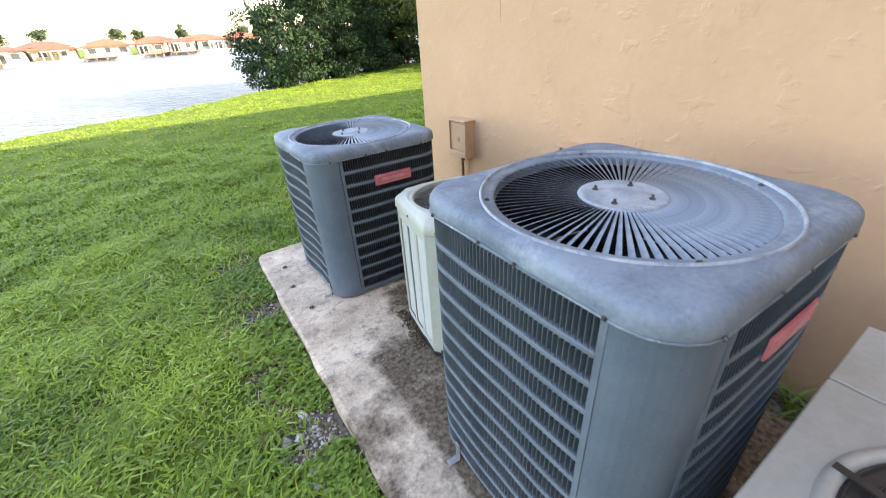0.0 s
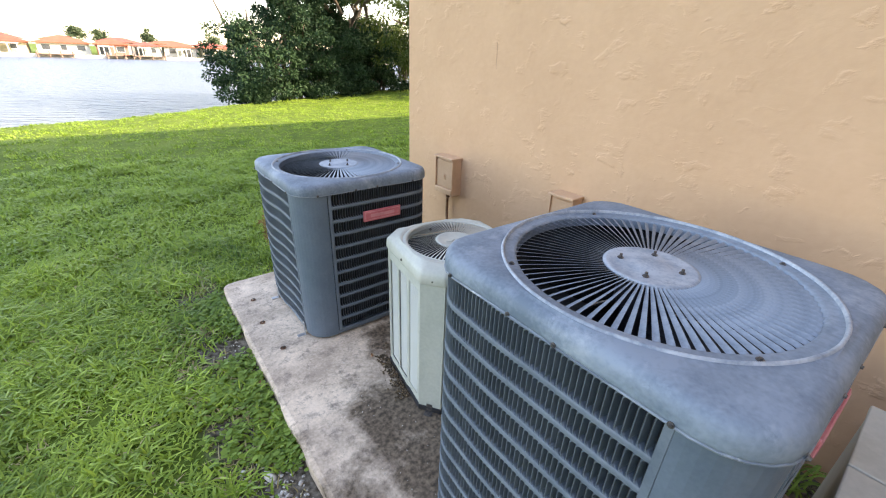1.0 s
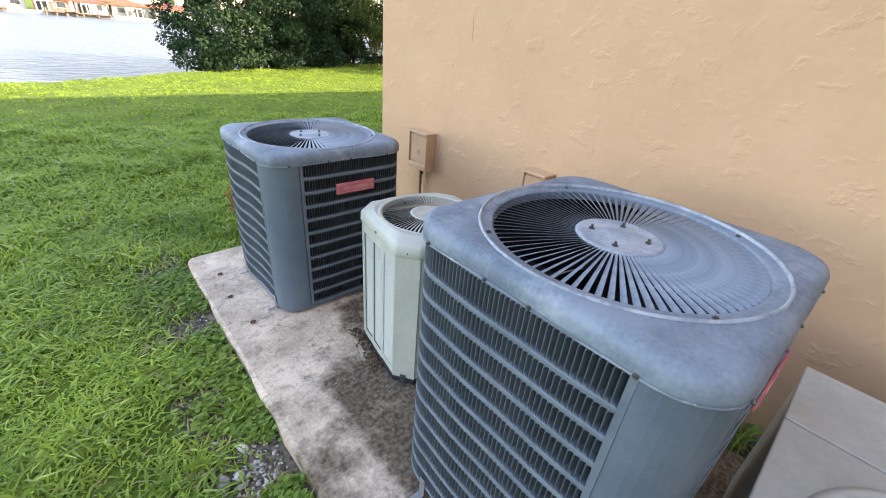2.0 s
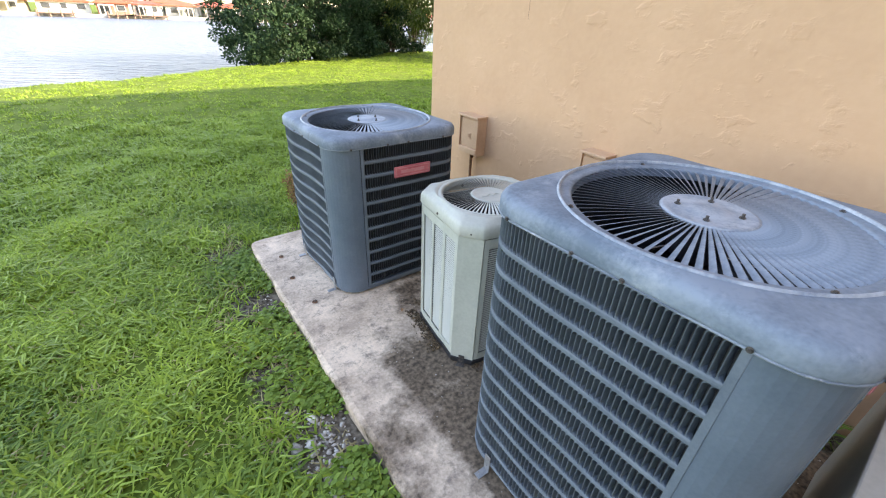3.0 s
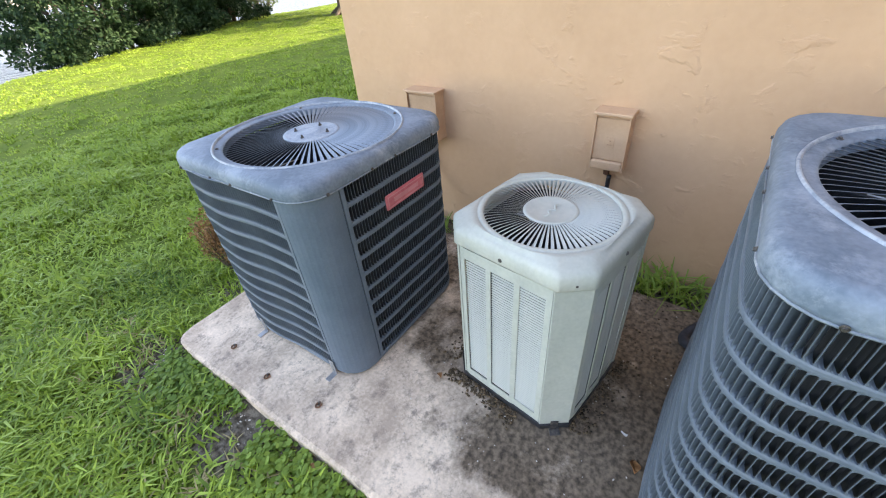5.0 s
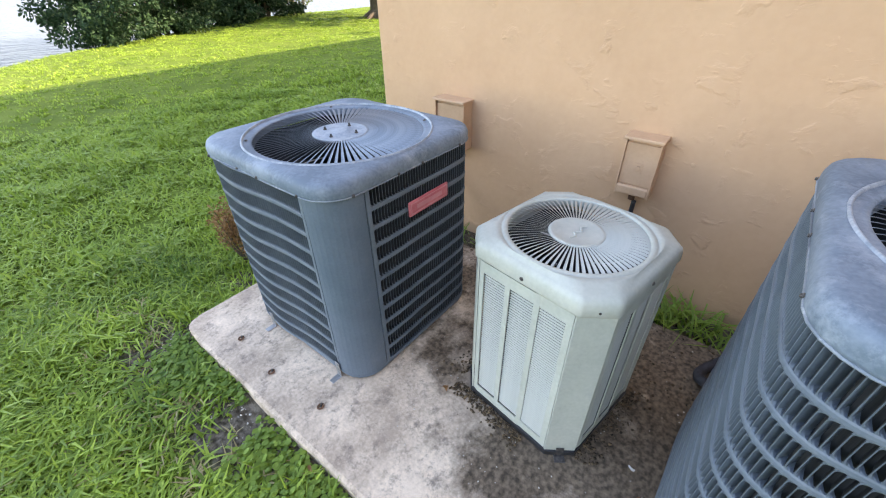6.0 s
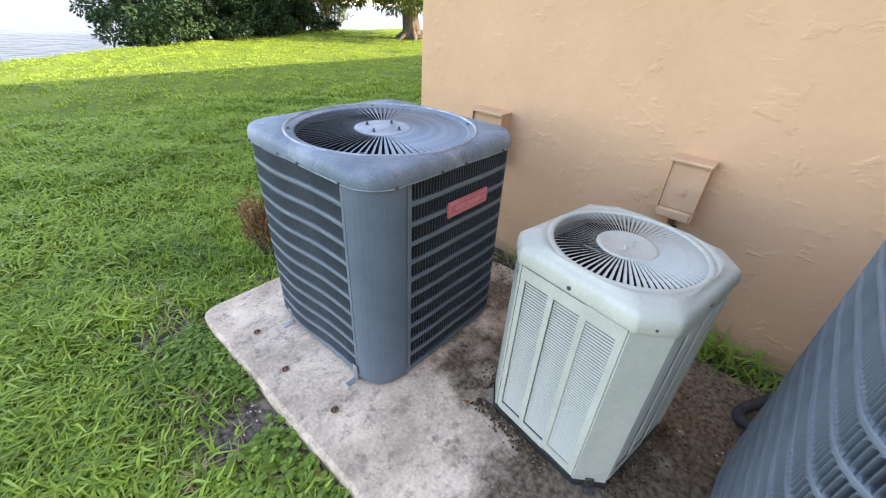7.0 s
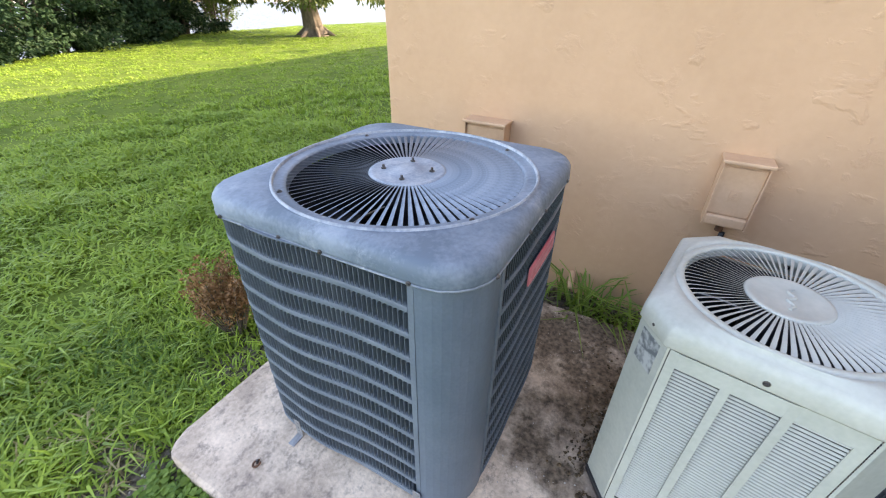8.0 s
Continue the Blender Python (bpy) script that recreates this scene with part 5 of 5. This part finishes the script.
def dry_leaf(x, y, z, a, s, seed):
    rnd = random.Random(seed)
    bm = bmesh.new()
    rows = []
    for i in range(7):
        t = i / 6
        w = s * 0.36 * math.sin(math.pi * min(1, t * 0.93 + 0.03)) + 0.001
        rows.append([bm.verts.new((s * (t - 0.5), k * w, 0.012 * abs(k) + 0.006 * math.sin(5 * t) + 0.006)) for k in (-1, 0, 1)])
    for p, q in zip(rows, rows[1:]):
        for k in (0, 1):
            bm.faces.new((p[k], q[k], q[k + 1], p[k + 1]))
    bm.normal_update()
    bmesh.ops.solidify(bm, geom=list(bm.faces), thickness=0.0008)
    o = part("dry_leaf", bm, M_DEADLEAF)
    o.matrix_basis = pose(x, y, z, 8, 5, a)
    return tagged(o, "curled dry brown leaf on the ground by the pad", "leaf", "fallen leaves")


dry_leaf(1.20, 3.92, -0.065, 40, 0.085, 1)
dry_leaf(1.24, 5.0, -0.06, 100, 0.05, 2)


def flake(x, y):
    """A chip of white plastic, slightly curled."""
    bm = bmesh.new()
    rows = [[bm.verts.new((u, 0.006 * v * (1 - 0.2 * i), 0.001 + 0.004 * (i - 1.5) ** 2 / 2)) for v in (-1, 0, 1)] for i, u in enumerate((-0.012, -0.004, 0.004, 0.012))]
    for p, q in zip(rows, rows[1:]):
        for k in (0, 1):
            bm.faces.new((p[k], q[k], q[k + 1], p[k + 1]))
    bm.normal_update()
    bmesh.ops.solidify(bm, geom=list(bm.faces), thickness=0.001)
    o = part("litter_scrap", bm, M_WHITE_SCRAP)
    o.matrix_basis = pose(x, y, 0.004, 0, 0, 70)
    return tagged(o, "small white scrap of litter on the stained pad", "litter")


flake(1.97, 4.03)
dry_leaf(1.86, 3.97, 0.004, 15, 0.05, 3)
dry_leaf(1.82, 4.78, 0.004, 60, 0.03, 4)


# ---- far shore ----
M_WHITE_WALL = mat("far_white_wall", (0.42, 0.42, 0.41), (0.55, 0.55, 0.54), rough=0.8, scale=0.5, fine=3, vary=0.12)
M_PINK_WALL = mat("far_pink_wall", (0.28, 0.11, 0.09), (0.36, 0.15, 0.12), rough=0.8, scale=0.5, fine=3)
M_SAND_WALL = mat("far_sand_wall", (0.33, 0.30, 0.22), (0.42, 0.37, 0.28), rough=0.8, scale=0.5, fine=3)
M_TILE = mat("far_orange_roof", (0.22, 0.06, 0.03), (0.30, 0.09, 0.05), rough=0.8, scale=0.6, fine=4, vary=0.15)
M_TILE_RED = mat("far_red_roof", (0.24, 0.05, 0.035), (0.33, 0.085, 0.06), rough=0.8, scale=0.6, fine=4)
M_SEAWALL = mat("far_sea_wall", (0.40, 0.38, 0.36), (0.52, 0.50, 0.47), rough=0.9, scale=0.5)
M_TIMBER = mat("far_dock_timber", (0.14, 0.10, 0.08), (0.24, 0.17, 0.13), rough=0.9, scale=2)


def lake_house(x, y, w, d, h, rise, wall_m, roof_m, seed, label):
    rnd = random.Random(seed)
    root = thing("house", pose(x, y, -0.35), label, "house", "houses on the far shore")
    bm = bmesh.new()
    box(bm, -w / 2, w / 2, 0, d, -0.3, h)
    part("wall", bm, wall_m, root)
    e = 0.6
    bm = bmesh.new()
    lowv = [bm.verts.new(p) for p in ((-w / 2 - e, -e, h), (w / 2 + e, -e, h), (w / 2 + e, d + e, h), (-w / 2 - e, d + e, h))]
    eav = [bm.verts.new(v.co + Vector((0, 0, 0.2))) for v in lowv]
    k = min(w, d) * 0.42
    ridge = [bm.verts.new((-w / 2 + k, d / 2, h + rise)), bm.verts.new((w / 2 - k, d / 2, h + rise))]
    bm.faces.new(lowv[::-1])
    for i in range(4):
        bm.faces.new((lowv[i], lowv[(i + 1) % 4], eav[(i + 1) % 4], eav[i]))
    bm.faces.new((eav[0], eav[1], ridge[1], ridge[0]))
    bm.faces.new((eav[2], eav[3], ridge[0], ridge[1]))
    bm.faces.new((eav[1], eav[2], ridge[1]))
    bm.faces.new((eav[3], eav[0], ridge[0]))
    part("roof", bm, roof_m, root, "hipped tile roof")
    n = max(2, int(w / 2.6))
    for i in range(n):
        u = -w / 2 + w * (i + 0.5) / n
        ww, z0, z1 = rnd.choice(((0.7, 0.8, 1.8), (0.9, 0.1, 1.9), (0.5, 0.8, 1.8)))
        bm = bmesh.new()
        box(bm, u - ww - 0.1, u + ww + 0.1, -0.05, 0.02, z0 - 0.1, z1 + 0.1)
        win = part("window", bm, M_WHITE_WALL, root)
        bm = bmesh.new()
        box(bm, u - ww, u + ww, -0.07, -0.051, z0, z1)
        part("pane", bm, M_GLASS_DARK, win, "dark glass")
    # covered porch
    if rnd.random() < 0.85:
        pw = w * rnd.uniform(0.35, 0.6)
        px = rnd.uniform(-w / 4, w / 4)
        bm = bmesh.new()
        box(bm, px - pw / 2, px + pw / 2, -3.2, -0.61, 1.75, 1.95, 0.03)
        porch = part("porch_roof", bm, M_WHITE_WALL, root)
        for s in (-0.48, -0.16, 0.16, 0.48):
            bm = bmesh.new()
            box(bm, px + s * pw - 0.09, px + s * pw + 0.09, -3.1, -2.9, -0.1, 1.75)
            part("post", bm, M_WHITE_WALL, porch)
    return root


rnd = random.Random(12)
x = -70.0
i = 0
while x < 150:
    w = rnd.uniform(5.5, 9)
    wm = (M_WHITE_WALL, M_WHITE_WALL, M_SAND_WALL, M_WHITE_WALL, M_PINK_WALL)[i % 5]
    rm = (M_TILE, M_TILE, M_TILE_RED, M_TILE)[i % 4]
    name = {M_WHITE_WALL: "white", M_SAND_WALL: "sand coloured", M_PINK_WALL: "red-brown"}[wm]
    lake_house(x + w / 2, 130 + rnd.uniform(0, 5), w, rnd.uniform(5, 7), rnd.uniform(2.0, 2.3), rnd.uniform(0.8, 1.3), wm, rm, 100 + i, name + " lakeside house with an orange-red tile roof")
    x += w + rnd.uniform(0.3, 1.6)
    i += 1

x = -76.0
while x < 150:
    w = rnd.uniform(6, 10)
    lake_house(x + w / 2, 146 + rnd.uniform(0, 4), w, 7, rnd.uniform(2.6, 3.0), rnd.uniform(0.9, 1.4), (M_WHITE_WALL, M_SAND_WALL)[i % 2], (M_TILE_RED, M_TILE)[i % 2], 100 + i, "pale house with a red tile roof behind the lakeside row")
    x += w + rnd.uniform(1, 5)
    i += 1

bm = bmesh.new()
box(bm, -900, 900, 123.4, 124.0, -1.6, -0.25)
tagged(part("sea_wall", bm, M_SEAWALL), "low pale concrete sea wall along the far shore", "sea wall", kind="structure")

for j, (dx, w) in enumerate(((-24, 5), (-6, 6), (4.5, 5), (9, 8), (24, 6), (47, 6), (80, 7))):
    root = thing("dock", pose(dx, 121.0, -0.55), "small timber dock with posts at the far shore", "dock", "docks on the far shore")
    bm = bmesh.new()
    box(bm, -w / 2, w / 2, 0, 2.4, 0.25, 0.4)
    part("deck", bm, M_TIMBER, root)
    for sx_ in (-0.45, -0.15, 0.15, 0.45):
        bm = bmesh.new()
        cyl(bm, (sx_ * w, 0.2, -0.9), (sx_ * w, 0.2, 0.9), 0.14, 0.14, 8)
        part("post", bm, M_TIMBER, root)

for j, (dx, dy, hgt, sp) in enumerate(((-28, 158, 5.8, 2.0), (-19, 158, 6.2, 1.8), (-44, 158, 5.6, 2.4), (2, 158, 5.0, 1.5), (13, 158, 5.0, 1.3), (-3, 158, 5.4, 1.7), (30, 158, 5.2, 1.8), (60, 158, 6, 2.5), (95, 158, 6, 2.6))):
    rnd2, rng2 = random.Random(60 + j), np.random.default_rng(60 + j)
    root = thing("tree", pose(dx, dy, -0.35), "distant round-headed green tree behind the lakeside houses", "tree", "trees on the far shore")
    bm = bmesh.new()
    limb(bm, (0, 0, -0.2), (0.2, 0, hgt * 0.75), 0.22, 0.1, 0.1, rnd2)
    part("trunk", bm, M_BARK, root)
    cs = np.stack([rng2.normal(0, sp * 0.5, 40), rng2.normal(0, sp * 0.5, 40), hgt + rng2.normal(-0.6, 0.7, 40)], 1)
    leaves(rng2, cs, rng2.uniform(0.4, 0.9, 40), 40, 0.5, M_LEAF_FAR, "crown", root)
